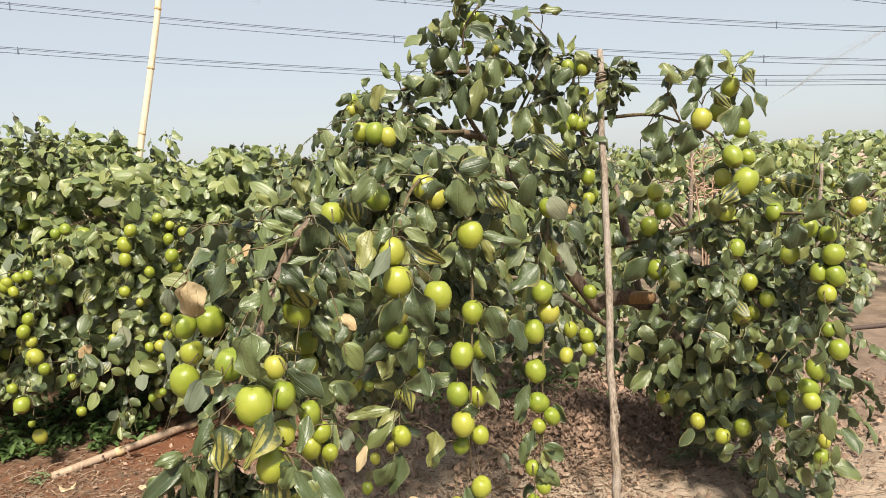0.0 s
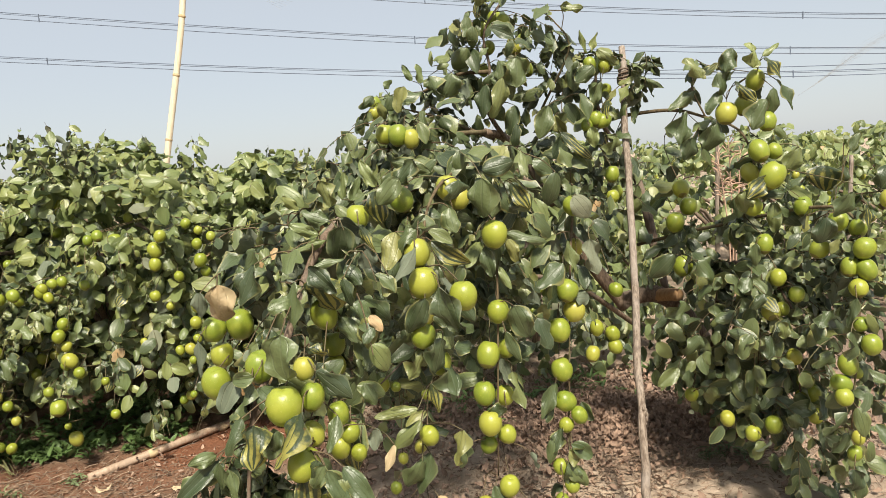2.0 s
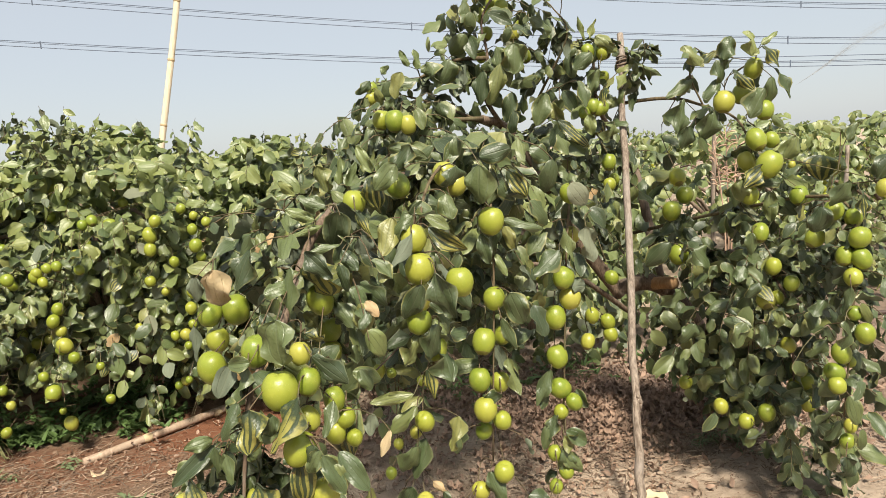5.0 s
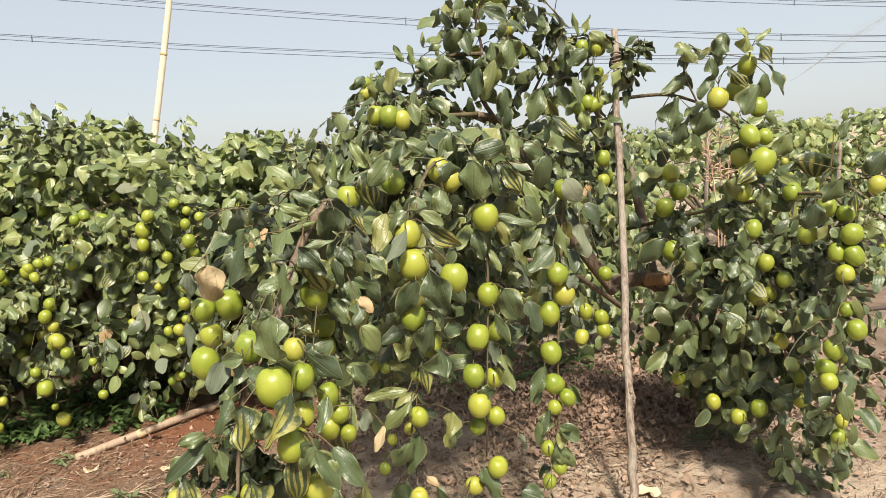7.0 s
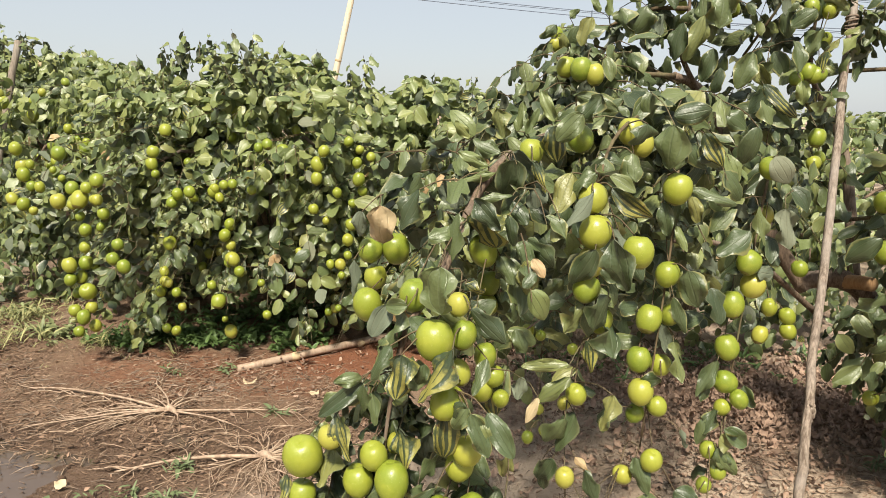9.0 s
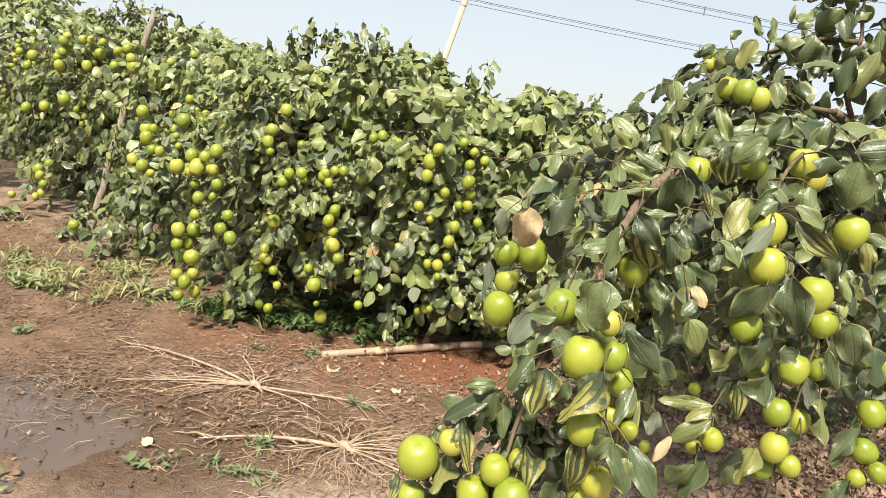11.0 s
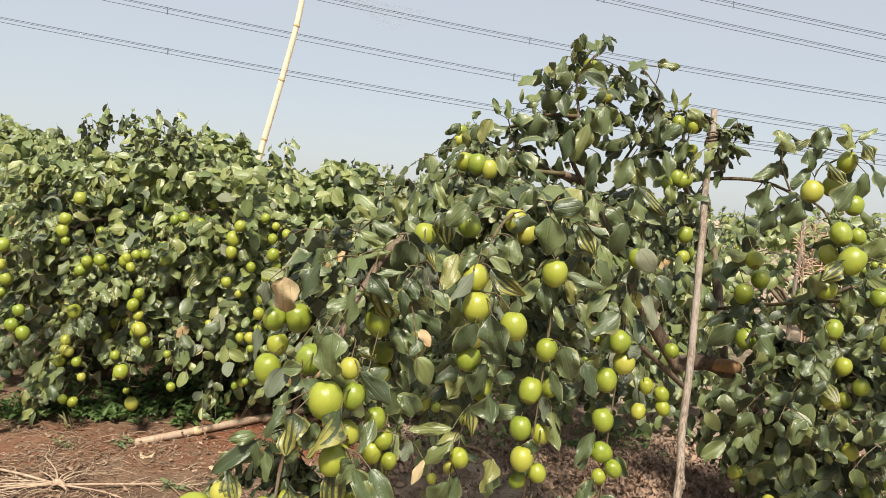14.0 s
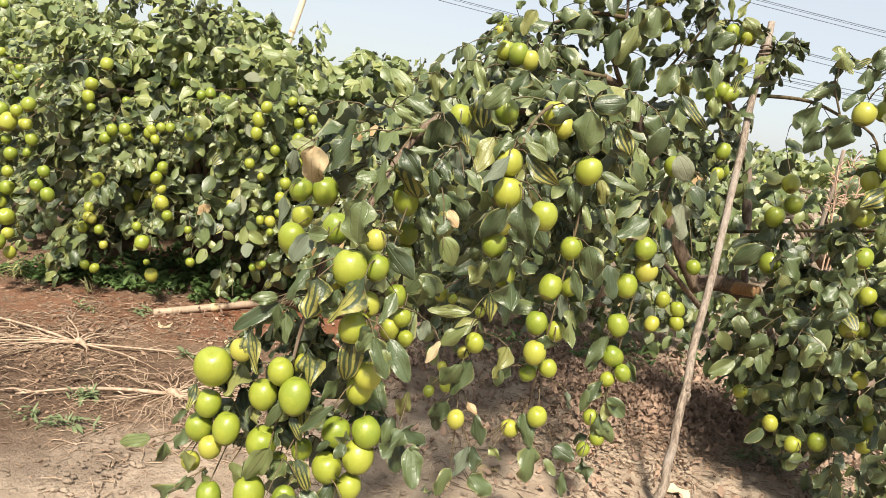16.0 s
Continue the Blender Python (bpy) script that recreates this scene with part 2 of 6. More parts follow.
def soil_material():
    n = Nodes("orchard_soil")
    w = n.node("NewGeometry").outputs["Position"]
    s = n.node("SeparateXYZ", w)
    x, y = s.outputs[0], s.outputs[1]
    big, mid, fine, grit = n.noise(1.3, 3.0, w), n.noise(7.0, 5.0, w, 0.65), n.noise(45.0, 5.0, w, 0.7), n.noise(170.0, 3.0, w, 0.7)
    brown = n.mix(n.step(mid, 0.3, 0.7), (0.112, 0.064, 0.039), (0.212, 0.132, 0.083))
    brown = n.mix(n.math("MULTIPLY", n.step(fine, 0.45, 0.7), 0.5), brown, (0.285, 0.195, 0.130))
    pale = n.mix(n.step(mid, 0.3, 0.7), (0.31, 0.235, 0.17), (0.49, 0.385, 0.290))
    pale = n.mix(n.math("MULTIPLY", n.step(fine, 0.5, 0.75), 0.6), pale, (0.24, 0.165, 0.115))
    edge = n.math("ADD", n.math("MULTIPLY", n.math("SUBTRACT", big, 0.5), 1.1), n.math("MULTIPLY", n.math("SUBTRACT", mid, 0.5), 0.5))
    wide = n.math("MULTIPLY", n.math("SUBTRACT", n.noise(0.32, 4.0, w, 0.6), 0.5), 4.0)
    far = n.math("MAXIMUM", n.step(n.math("SUBTRACT", 0.9, y), 0.0, 0.8), n.step(n.math("MULTIPLY", x, -1.0), 3.6, 5.0))
    edge = n.math("ADD", edge, n.math("MULTIPLY", wide, n.math("MULTIPLY_ADD", far, 0.9, 0.1)))
    # pale dry ground in front and under the tree, brown damp ground along the hedge
    line = n.math("ADD", n.math("MULTIPLY", x, 0.9), n.math("MULTIPLY", n.math("SUBTRACT", 1.45, y), 1.0))
    k = n.step(n.math("ADD", line, n.math("MULTIPLY", edge, n.math("MULTIPLY_ADD", far, 0.7, 0.6))), -1.2, -0.8)
    k = n.math("MAXIMUM", k, n.step(n.math("ADD", x, edge), -0.75, -0.1))
    k = n.math("MAXIMUM", k, n.math("MULTIPLY", n.step(n.math("ADD", n.math("ADD", y, n.math("MULTIPLY", x, 0.35)), edge), 1.75, 2.05), n.math("MULTIPLY", n.step(n.math("MULTIPLY", x, -1.0), 2.3, 2.7), 0.5)))
    c = n.mix(k, brown, pale)
    patch = n.math("MULTIPLY", n.step(n.noise(0.55, 5.0, w, 0.65), 0.42, 0.62), n.step(n.math("SUBTRACT", 0.9, y), 0.0, 1.2))
    c = n.mix(n.math("MULTIPLY", patch, 0.7), c, (0.17, 0.115, 0.078))
    # darker soil under the tree; part of its shade is put into this colour
    shade_soil = n.mix(n.step(mid, 0.3, 0.7), (0.25, 0.178, 0.132), (0.40, 0.300, 0.230))

    def spot(cx, cy, rx, ry):
        dx = n.math("DIVIDE", n.math("SUBTRACT", x, cx), rx)
        dy = n.math("DIVIDE", n.math("SUBTRACT", y, cy), ry)
        d = n.math("SQRT", n.math("ADD", n.math("MULTIPLY", dx, dx), n.math("MULTIPLY", dy, dy)))
        return n.math("SUBTRACT", 1.0, n.step(n.math("ADD", d, edge), 0.55, 1.1))

    c = n.mix(n.math("MULTIPLY", spot(1.1, 2.9, 1.6, 0.9), 0.85), c, shade_soil)
    c = n.mix(n.math("MULTIPLY", spot(1.45, 2.6, 0.32, 0.28), 0.9), c, pale)
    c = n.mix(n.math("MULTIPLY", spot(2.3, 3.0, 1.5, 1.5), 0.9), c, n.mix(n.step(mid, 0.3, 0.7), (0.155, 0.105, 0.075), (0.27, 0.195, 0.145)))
    red = n.math("MAXIMUM", spot(-0.95, 2.55, 0.5, 0.3), n.math("MULTIPLY", spot(-1.5, 2.3, 0.7, 0.25), 0.55))
    c = n.mix(n.math("MULTIPLY", red, 0.8), c, (0.235, 0.088, 0.042))
    wet = n.math("MAXIMUM", spot(-1.70, 1.5, 1.0, 0.42), spot(-1.2, 1.85, 0.34, 0.16))
    c = n.mix(n.math("MULTIPLY", wet, 0.50), c, (0.072, 0.044, 0.029))
    c = n.mix(n.math("MULTIPLY", n.step(grit, 0.55, 0.75), 0.35), c, (0.40, 0.32, 0.24))
    rough = n.math("SUBTRACT", 0.95, n.math("MULTIPLY", wet, 0.45))
    h = n.math("ADD", n.math("MULTIPLY", fine, 0.7), n.math("MULTIPLY", grit, 0.35))
    return n.surface(c, rough, n.bump(h, 1.0, 0.022), 0.3)


SOIL = soil_material()


def water_material():
    n = Nodes("muddy_water")
    w = n.node("NewGeometry").outputs["Position"]
    c = n.mix(n.noise(6.0, 3.0, w), (0.072, 0.050, 0.037), (0.12, 0.088, 0.066))
    return n.surface(c, 0.07, n.bump(n.noise(14.0, 2.0, w), 0.05, 0.004), 0.6)


WATER = water_material()


# ---- building helpers ----
def mesh_object(name, v, f, mats, parent=None, uv=None, index=None, smooth=True):
    """A mesh from arrays of points and of faces that all have the same number of corners."""
    v, f = np.asarray(v, dtype=np.float32), np.asarray(f, dtype=np.int32)
    me = bpy.data.meshes.new(name)
    me.vertices.add(len(v)), me.loops.add(f.size), me.polygons.add(len(f))
    me.vertices.foreach_set("co", v.ravel())
    me.loops.foreach_set("vertex_index", f.ravel())
    me.polygons.foreach_set("loop_start", np.arange(len(f), dtype=np.int32) * f.shape[1])
    me.polygons.foreach_set("use_smooth", np.full(len(f), smooth))
    for m in mats:
        me.materials.append(m)
    if index is not None:
        me.polygons.foreach_set("material_index", np.asarray(index, dtype=np.int32))
    if uv is not None:
        me.uv_layers.new(name="UVMap").data.foreach_set("uv", np.asarray(uv, dtype=np.float32).ravel())
    me.update(calc_edges=True)
    ob = new(name, me)
    ob.parent = parent
    return ob


def empty(name, place, label, category, group="", kind=""):
    ob = new(name)
    ob.location = place
    ob.empty_display_size = 0.1
    bpy.context.view_layer.update()
    return tagged(ob, label, category, group, kind)


def ground_z(x, y):
    yy = np.clip(y, -3, 12)
    rise = np.where(yy < 4, 0.04 * yy, 0.16 + 0.04 * (yy - 4) * (1 - (yy - 4) / 16))
    z = rise + 0.0144 * np.clip(x, -6, 5)
    z = z + 0.13 * np.exp(-(((x - 1.45) / 0.22) ** 2 + ((y - 2.62) / 0.2) ** 2))
    z = z + 0.05 * np.exp(-(((x + 3.1) / 0.6) ** 2 + ((y - 3.15) / 0.22) ** 2))
    z = z + 0.03 * np.exp(-(((x - 0.2) / 1.0) ** 2 + ((y - 2.1) / 0.5) ** 2))
    return z


def sweep(points, radii, sides=6):
    """Points and faces of a round tapered rod along a line of points."""
    p = np.asarray(points, float)
    d = np.gradient(p, axis=0)
    d /= np.linalg.norm(d, axis=1)[:, None] + 1e-9
    ref = np.array([0.0, 0.0, 1.0]) if abs(d[:, 2]).mean() < 0.8 else np.array([1.0, 0.0, 0.0])
    a = np.cross(d, ref)
    a /= np.linalg.norm(a, axis=1)[:, None] + 1e-9
    b = np.cross(d, a)
    ang = np.arange(sides) * 2 * math.pi / sides
    r = np.broadcast_to(np.asarray(radii, float), (len(p),))
    ring = a[:, None] * np.cos(ang)[None, :, None] + b[:, None] * np.sin(ang)[None, :, None]
    v = (p[:, None] + ring * r[:, None, None]).reshape(-1, 3)
    i, j = np.meshgrid(np.arange(len(p) - 1), np.arange(sides), indexing="ij")
    k = (j + 1) % sides
    f = np.stack([i * sides + j, i * sides + k, (i + 1) * sides + k, (i + 1) * sides + j], -1).reshape(-1, 4)
    return v, f


def smooth_line(points, n):
    """A smooth curve through the points."""
    p = np.asarray(points, float)
    q = np.vstack([2 * p[0] - p[1], p, 2 * p[-1] - p[-2]])
    out = []
    for s in np.linspace(0, len(p) - 1 - 1e-6, n):
        i, t = int(s), s - int(s)
        a, b, c, d = q[i:i + 4]
        out.append(0.5 * (2 * b + (c - a) * t + (2 * a - 5 * b + 4 * c - d) * t * t + (3 * b - a - 3 * c + d) * t ** 3))
    return np.array(out)


class Bag:
    """Collects points and four-cornered faces for one mesh."""

    def __init__(self):
        self.v, self.f, self.n = [], [], 0

    def add(self, v, f):
        self.v.append(np.asarray(v)), self.f.append(np.asarray(f) + self.n)
        self.n += len(v)

    def without_bare(self, bases, points=16, reach=0.022):
        """A copy that leaves out the short shoots at whose tips no leaf is left."""
        out = Bag()
        start = 0
        for v, f in zip(self.v, self.f):
            if len(v) != points or np.linalg.norm(bases - v[-4:].mean(0), axis=1).min() < reach:
                out.add(v, f - start)
            start += len(v)
        return out

    def make(self, name, mats, parent=None, smooth=True):
        return mesh_object(name, np.vstack(self.v), np.vstack(self.f), mats, parent, smooth=smooth)


def rod(name, points, radii, material, parent=None, sides=8, steps=12):
    """One branch, stalk or pole with closed ends and slight unevenness."""
    p = smooth_line(points, steps)
    r = np.interp(np.linspace(0, 1, steps), np.linspace(0, 1, len(radii)), radii)
    p = np.vstack([p[:1], p, p[-1:]])
    r = np.r_[1e-4, r, 1e-4]
    v, f = sweep(p, r, sides)
    return mesh_object(name, v, f, [material], parent)


# ---- leaves ----
def leaf_shape(rows, cols, bend, fold, wavy, width, phase, double, quilt=0.0, twist=0.0, dome=0.0):
    """An oval leaf of length 1 along y, blade facing z, bent, folded or domed along its midrib, with wavy margins."""
    s, t = np.linspace(0, 1, rows), np.linspace(-1, 1, cols)
    s = 0.35 * s + 0.65 * (1 - np.cos(math.pi * s)) / 2
    half = width * np.sin(math.pi * np.clip(s, 0, 1) ** 0.86) ** 0.62 * 0.5
    half[0], half[-1] = 0.012, 0.006
    S, T = np.meshgrid(s, t, indexing="ij")
    x = T * half[:, None] * (1 - 0.16 * abs(dome) * T ** 2)
    z = (fold * np.abs(T) - dome * T ** 2) * half[:, None] - bend * S ** 2 + wavy * np.sin(S * 9 + phase + T * 2.0) * np.abs(T) ** 2 * half[:, None] * 2 + 0.03 * wavy / 0.3 * np.sin(S * 13 + T * 4 + phase * 2) * np.abs(T)
    x = x + 0.10 * math.sin(phase * 3) * S ** 2
    z = z + quilt * np.abs(np.sin(2 * math.pi * T)) * half[:, None] * np.sin(math.pi * S) ** 0.5
    curl = twist * (S - 0.3)
    x, z = x * np.cos(curl) - z * np.sin(curl), x * np.sin(curl) + z * np.cos(curl)
    y = S * (1 - 0.25 * abs(bend) * S)
    v = np.stack([x, y, z], -1).reshape(-1, 3)
    i, j = np.meshgrid(np.arange(rows - 1), np.arange(cols - 1), indexing="ij")
    a = (i * cols + j).ravel()
    f = np.stack([a, a + 1, a + cols + 1, a + cols], 1)
    uvp = np.stack([(T + 1) / 2, S], -1).reshape(-1, 2)
    uv, layer = uvp[f].reshape(-1, 2), np.zeros(len(f), int)
    if double:
        under = v - np.array([0, 0, 0.012])
        back = f[:, [0, 3, 2, 1]]
        g = back + len(v)
        v, uv, layer = np.vstack([v, under]), np.vstack([uv, uvp[back].reshape(-1, 2)]), np.r_[layer, np.ones(len(g), int)]
        f = np.vstack([f, g])
    return v, f, uv, layer


rng = np.random.default_rng(7)


def leaf_set(rows, cols, double, count=12, quilt=0.0, bend=(-0.15, 0.7), wavy=0.24, wide=(0.50, 0.68), twist=0.3):
    """Leaves of one fineness: most are domed with rims turned down, some are folded up along the midrib."""
    out = []
    for _ in range(count):
        up = rng.random() < 0.35
        out.append(leaf_shape(rows, cols, rng.uniform(*bend), rng.uniform(0.2, 0.7) if up else 0.0, rng.uniform(0.08, wavy * 1.3), rng.uniform(*wide), rng.uniform(0, 6), double, quilt, rng.normal(0, twist), 0.0 if up else rng.uniform(0.05, 0.6)))
    return out


NEAR, MID, MID_FINE, FAR = leaf_set(7, 5, True, 16, 0.10), leaf_set(6, 3, False, 12, 0.0, (-0.1, 0.5), 0.08, (0.58, 0.74), 0.15), leaf_set(7, 5, False, 16, 0.10, (-0.1, 0.5), 0.10, (0.58, 0.74), 0.15), leaf_set(3, 2, False, 6)
HERO = leaf_set(11, 9, True, 28, 0.15, (-0.12, 0.50), 0.46)
LEAF_MESH = {}


def unit(a):
    return a / (np.linalg.norm(a, axis=-1, keepdims=True) + 1e-9)


class Foliage:
    """The leaves of one bush: base point, axis, facing, length and kind (0 green, 1 striped, 2 dry)."""

    def __init__(self):
        self.rows = []

    def add(self, base, axis, face, size, kind):
        axis = unit(axis)
        face = unit(face - axis * (face * axis).sum(-1, keepdims=True))
        self.rows.append(np.hstack([base, axis, face, size[:, None], kind[:, None]]))

    def clear(self, places, keep=0.12):
        """Drops most of the leaves that hang right in front of the fruit, on the open side towards the path."""
        a = np.vstack(self.rows)
        mid = a[:, :3] + a[:, 3:6] * a[:, 9:10] * 0.5
        bad = np.zeros(len(a), bool)
        for x, y, z, d in places:
            p = np.array([x, y, z])
            way = unit(np.array([0.0, -0.05, 1.1]) - p)
            r = mid - p
            along = r @ way
            off = np.linalg.norm(r - along[:, None] * way, axis=1)
            bad |= (along > 0) & (along < 0.45) & (off < 0.42 * d + 0.42 * a[:, 9])
        self.rows = [a[~bad | (rng.random(len(a)) < keep)]]

    def prune(self, test):
        """Drops the leaves for whose middle points the test holds."""
        a = np.vstack(self.rows)
        m = a[:, :3] + a[:, 3:6] * a[:, 9:10] * 0.6
        self.rows = [a[~test(m[:, 0], m[:, 1], m[:, 2])]]

    def split(self, near_test, limit):
        """Takes out up to limit leaves, those with the least near_test value, as rows of their own."""
        a = np.vstack(self.rows)
        order = np.argsort(near_test(a))
        self.rows = [a[order[limit:]]]
        return a[order[:limit]]

    def make(self, shapes, parent, label="dense grey-green leaves"):
        a = np.vstack(self.rows)
        pick = rng.integers(0, len(shapes), len(a))
        vs, fs, us, ms, n = [], [], [], [], 0
        for k, (v, f, uv, layer) in enumerate(shapes):
            r = a[pick == k]
            if not len(r):
                continue
            m = np.stack([np.cross(r[:, 3:6], r[:, 6:9]), r[:, 3:6], r[:, 6:9]], 2) * r[:, 9][:, None, None]
            p = np.einsum("nij,vj->nvi", m, v) + r[:, None, 0:3]
            vs.append(p.reshape(-1, 3))
            fs.append((f[None] + (np.arange(len(r)) * len(v))[:, None, None] + n).reshape(-1, 4))
            us.append(np.tile(uv, (len(r), 1)))
            if not layer.any():
                r[:, 10] = np.where((r[:, 10] == 0) & (rng.random(len(r)) < 0.16), 3, r[:, 10])
            ms.append(np.where(layer[None] == 1, 3, r[:, 10][:, None]).astype(int).ravel())
            n += len(v) * len(r)
        ob = mesh_object("foliage", np.vstack(vs), np.vstack(fs), LEAVES, parent, np.vstack(us), np.concatenate(ms))
        return tagged(ob, label, kind="stuff")


def single_leaf(row, parent, name="leaf", label="", wide=0.0):
    """One leaf as an object of its own, on a shared mesh; wide: its breadth in metres, where it is known."""
    k, kind = int(rng.integers(0, len(HERO))), int(row[10])
    if (k, kind) not in LEAF_MESH:
        v, f, uv, layer = HERO[k]
        tmp = mesh_object("leaf", v, f, LEAVES, None, uv, np.where(layer == 1, 3, kind))
        LEAF_MESH[k, kind] = tmp.data
        bpy.data.objects.remove(tmp)
    ob = new(name, LEAF_MESH[k, kind])
    d, f = Vector(row[3:6]), Vector(row[6:9])
    x = d.cross(f)
    m = Matrix((x, d, f)).transposed().to_4x4()
    broad = wide / (0.60 * row[9]) if wide else 1.0
    m = Matrix.Translation(row[0:3]) @ m @ Matrix.Diagonal((row[9] * broad, row[9], row[9] * min(1.3, max(0.6, broad)), 1.0))
    ob.parent = parent
    ob.matrix_basis = parent.matrix_basis.inverted() @ m
    if label:
        tagged(ob, label)
    return ob


def hung_leaf(x, y, z, tip_x, tip_z, wide, kind, parent):
    """A leaf from its stalk end (x, y, z) to its tip, facing the open side of the tree."""
    axis = np.array([tip_x - x, rng.normal(-0.006, 0.008), tip_z - z])
    length = np.linalg.norm(axis)
    a = axis / length
    face = np.array([rng.normal(0, 0.42), -1.0, rng.normal(0.28, 0.32)])
    face = unit(face - a * (a @ face))
    return single_leaf(np.r_[x, y, z, a, face, length * 1.05, kind], parent, wide=wide)


def kinds(n, striped=0.02, dry=0.0, young=0.05):
    k = rng.random(n)
    return np.where(k < striped, 1, np.where(k < striped + dry, 2, np.where(k > 1 - young, 4, 0))).astype(float)


def sprigs(fol, twigs, root, way, length, leaves, size, droop=0.5, twig_r=0.0016, striped=0.02, dry=0.004, young=0.08, front=0.7):
    """Leafy side shoots: from each root a drooping shoot with alternate hanging leaves."""
    n = len(root)
    way = unit(way)
    s = (np.arange(leaves) + 0.4) / leaves
    sag = np.array([0, 0, -1.0])
    pos = root[:, None] + (way[:, None] * s[None, :, None] + sag * droop * (s ** 2)[None, :, None]) * length[:, None, None]
    side = unit(np.cross(way, np.array([0.0, 0.0, 1.0])) + 1e-4)
    sign = np.where(np.arange(leaves) % 2 == 0, 1.0, -1.0)
    jit = rng.normal(0, 0.5, (n, leaves, 3))
    axis = side[:, None] * sign[None, :, None] * 0.60 + way[:, None] * 0.40 + np.array([0, 0, -0.80]) + jit * 0.9
    face = np.array([0, 0, 0.75]) + way[:, None] * 0.75 + np.array([-0.03, -front * 0.7, 0]) + rng.normal(0, 0.5, (n, leaves, 3))
    sz = size * rng.uniform(0.45, 1.3, n * leaves)
    fol.add(pos.reshape(-1, 3), axis.reshape(-1, 3), face.reshape(-1, 3), sz, kinds(n * leaves, striped, dry, young))
    if twigs is not None:
        line = np.linspace(0, 1, 4)
        for i in range(n):
            p = root[i] + (way[i] * line[:, None] + sag * droop * (line ** 2)[:, None]) * length[i]
            twigs.add(*sweep(p, np.linspace(twig_r, twig_r * 0.5, 4), 4))


def in_shell(n, centre, radii, low=0.55, floor=0.0, square=2.0):
    """Random points in the outer part of an egg-shaped crown, and the outward ways there."""
    d = unit(rng.normal(0, 1, (n, 3)))
    full = (np.abs(d) ** square).sum(1) ** (-1 / square)
    r = full * rng.uniform(low ** 3, 1.0, n) ** (1 / 3)
    lump = 1 + 0.16 * np.sin(d[:, 0] * 7 + centre[0] * 9) * np.cos(d[:, 2] * 6 + centre[1] * 5)
    p = np.array(centre) + d * (r * lump)[:, None] * np.array(radii)
    keep = p[:, 2] > floor
    return p[keep], d[keep]


# ---- fruit ----
def fruit_shape(tall, seed, rows=12, cols=16):
    """A smooth oval jujube, 1 across, hollowed at the stalk and dimpled below, with its stalk end up."""
    g = np.random.default_rng(seed)
    th, ph = np.linspace(0, math.pi, rows), np.arange(cols) * 2 * math.pi / cols
    T, Q = np.meshgrid(th, ph, indexing="ij")
    r = 0.5 * (1 + 0.025 * np.sin(Q * 2 + g.uniform(0, 6)) + 0.03 * np.sin(T * 2 + g.uniform(-0.5, 0.5)))
    x, y = r * np.sin(T) * np.cos(Q), r * np.sin(T) * np.sin(Q)
    z = r * np.cos(T) * tall
    z = z - 0.10 * np.exp(-(T / 0.28) ** 2) + 0.035 * np.exp(-((T - math.pi) / 0.2) ** 2)
    v = np.stack([x, y, z], -1).reshape(-1, 3)
    i, j = np.meshgrid(np.arange(rows - 1), np.arange(cols), indexing="ij")
    k = (j + 1) % cols
    f = np.stack([i * cols + j, (i + 1) * cols + j, (i + 1) * cols + k, i * cols + k], -1).reshape(-1, 4)
    return v, f


FRUIT_MESH, GREEN_MESH = [], []
for meshes, skin in ((FRUIT_MESH, FRUIT), (GREEN_MESH, FRUIT_GREEN)):
    for tall, seed in ((1.08, 1), (1.18, 2), (1.28, 3), (1.14, 4)):
        tmp = mesh_object("fruit", *fruit_shape(tall, seed), [skin])
        meshes.append(tmp.data)
        bpy.data.objects.remove(tmp)
SMALL_FRUIT = fruit_shape(1.14, 9, 8, 10)


def hang_fruit(places, parent, limbs, fol, twigs, leaf=0.052, tilt=16, meshes=FRUIT_MESH):
    """Fruit at (x, y, z, width), each on a stalk from the next fruit above it or from the nearest branch, with leaves along the stalks."""
    joints = [np.array(p) for line in limbs for p in smooth_line(line, 14)]
    for x, y, z, d in sorted(places, key=lambda q: -q[2]):
        ob = new("fruit", meshes[int(rng.integers(0, 4))])
        ob.parent = parent
        m = pose(x, y, z, rng.normal(0, tilt), rng.normal(0, tilt), rng.uniform(0, 360)) @ Matrix.Scale(d, 4)
        ob.matrix_basis = parent.matrix_basis.inverted() @ m
        top = np.array(m @ Vector((0, 0, 0.42)))
        up = [j for j in joints if j[2] > top[2] + 0.015] or joints
        best = min(up, key=lambda j: np.linalg.norm((j - top) * np.array([1.6, 1.0, 0.75])))
        gap = np.linalg.norm(best - top)
        bow = (top + best) / 2 + np.array([rng.normal(0, 0.06) * gap, 0.34 * gap + 1.0 * d, 0.08 * gap])
        line = smooth_line([top, bow, best], 6)
        twigs.add(*sweep(line, np.linspace(0.0011, 0.0017, 6), 5))
        joints.append(top + np.array([0, 0.75 * d, 0.0]))
        n = int(np.clip(gap / 0.05, 1, 4))
        at = line[rng.integers(1, 6, n)]
        ang = rng.uniform(0, 2 * math.pi, n)
        out = np.stack([np.cos(ang), np.sin(ang) * 0.8, rng.uniform(-0.9, 0.1, n)], 1)
        face = np.stack([np.cos(ang) * 0.5 - 0.15, np.sin(ang) * 0.5 - 0.45, rng.uniform(0.2, 1.0, n)], 1)
        fol.add(at, out, face, leaf * rng.uniform(0.7, 1.25, n), kinds(n))


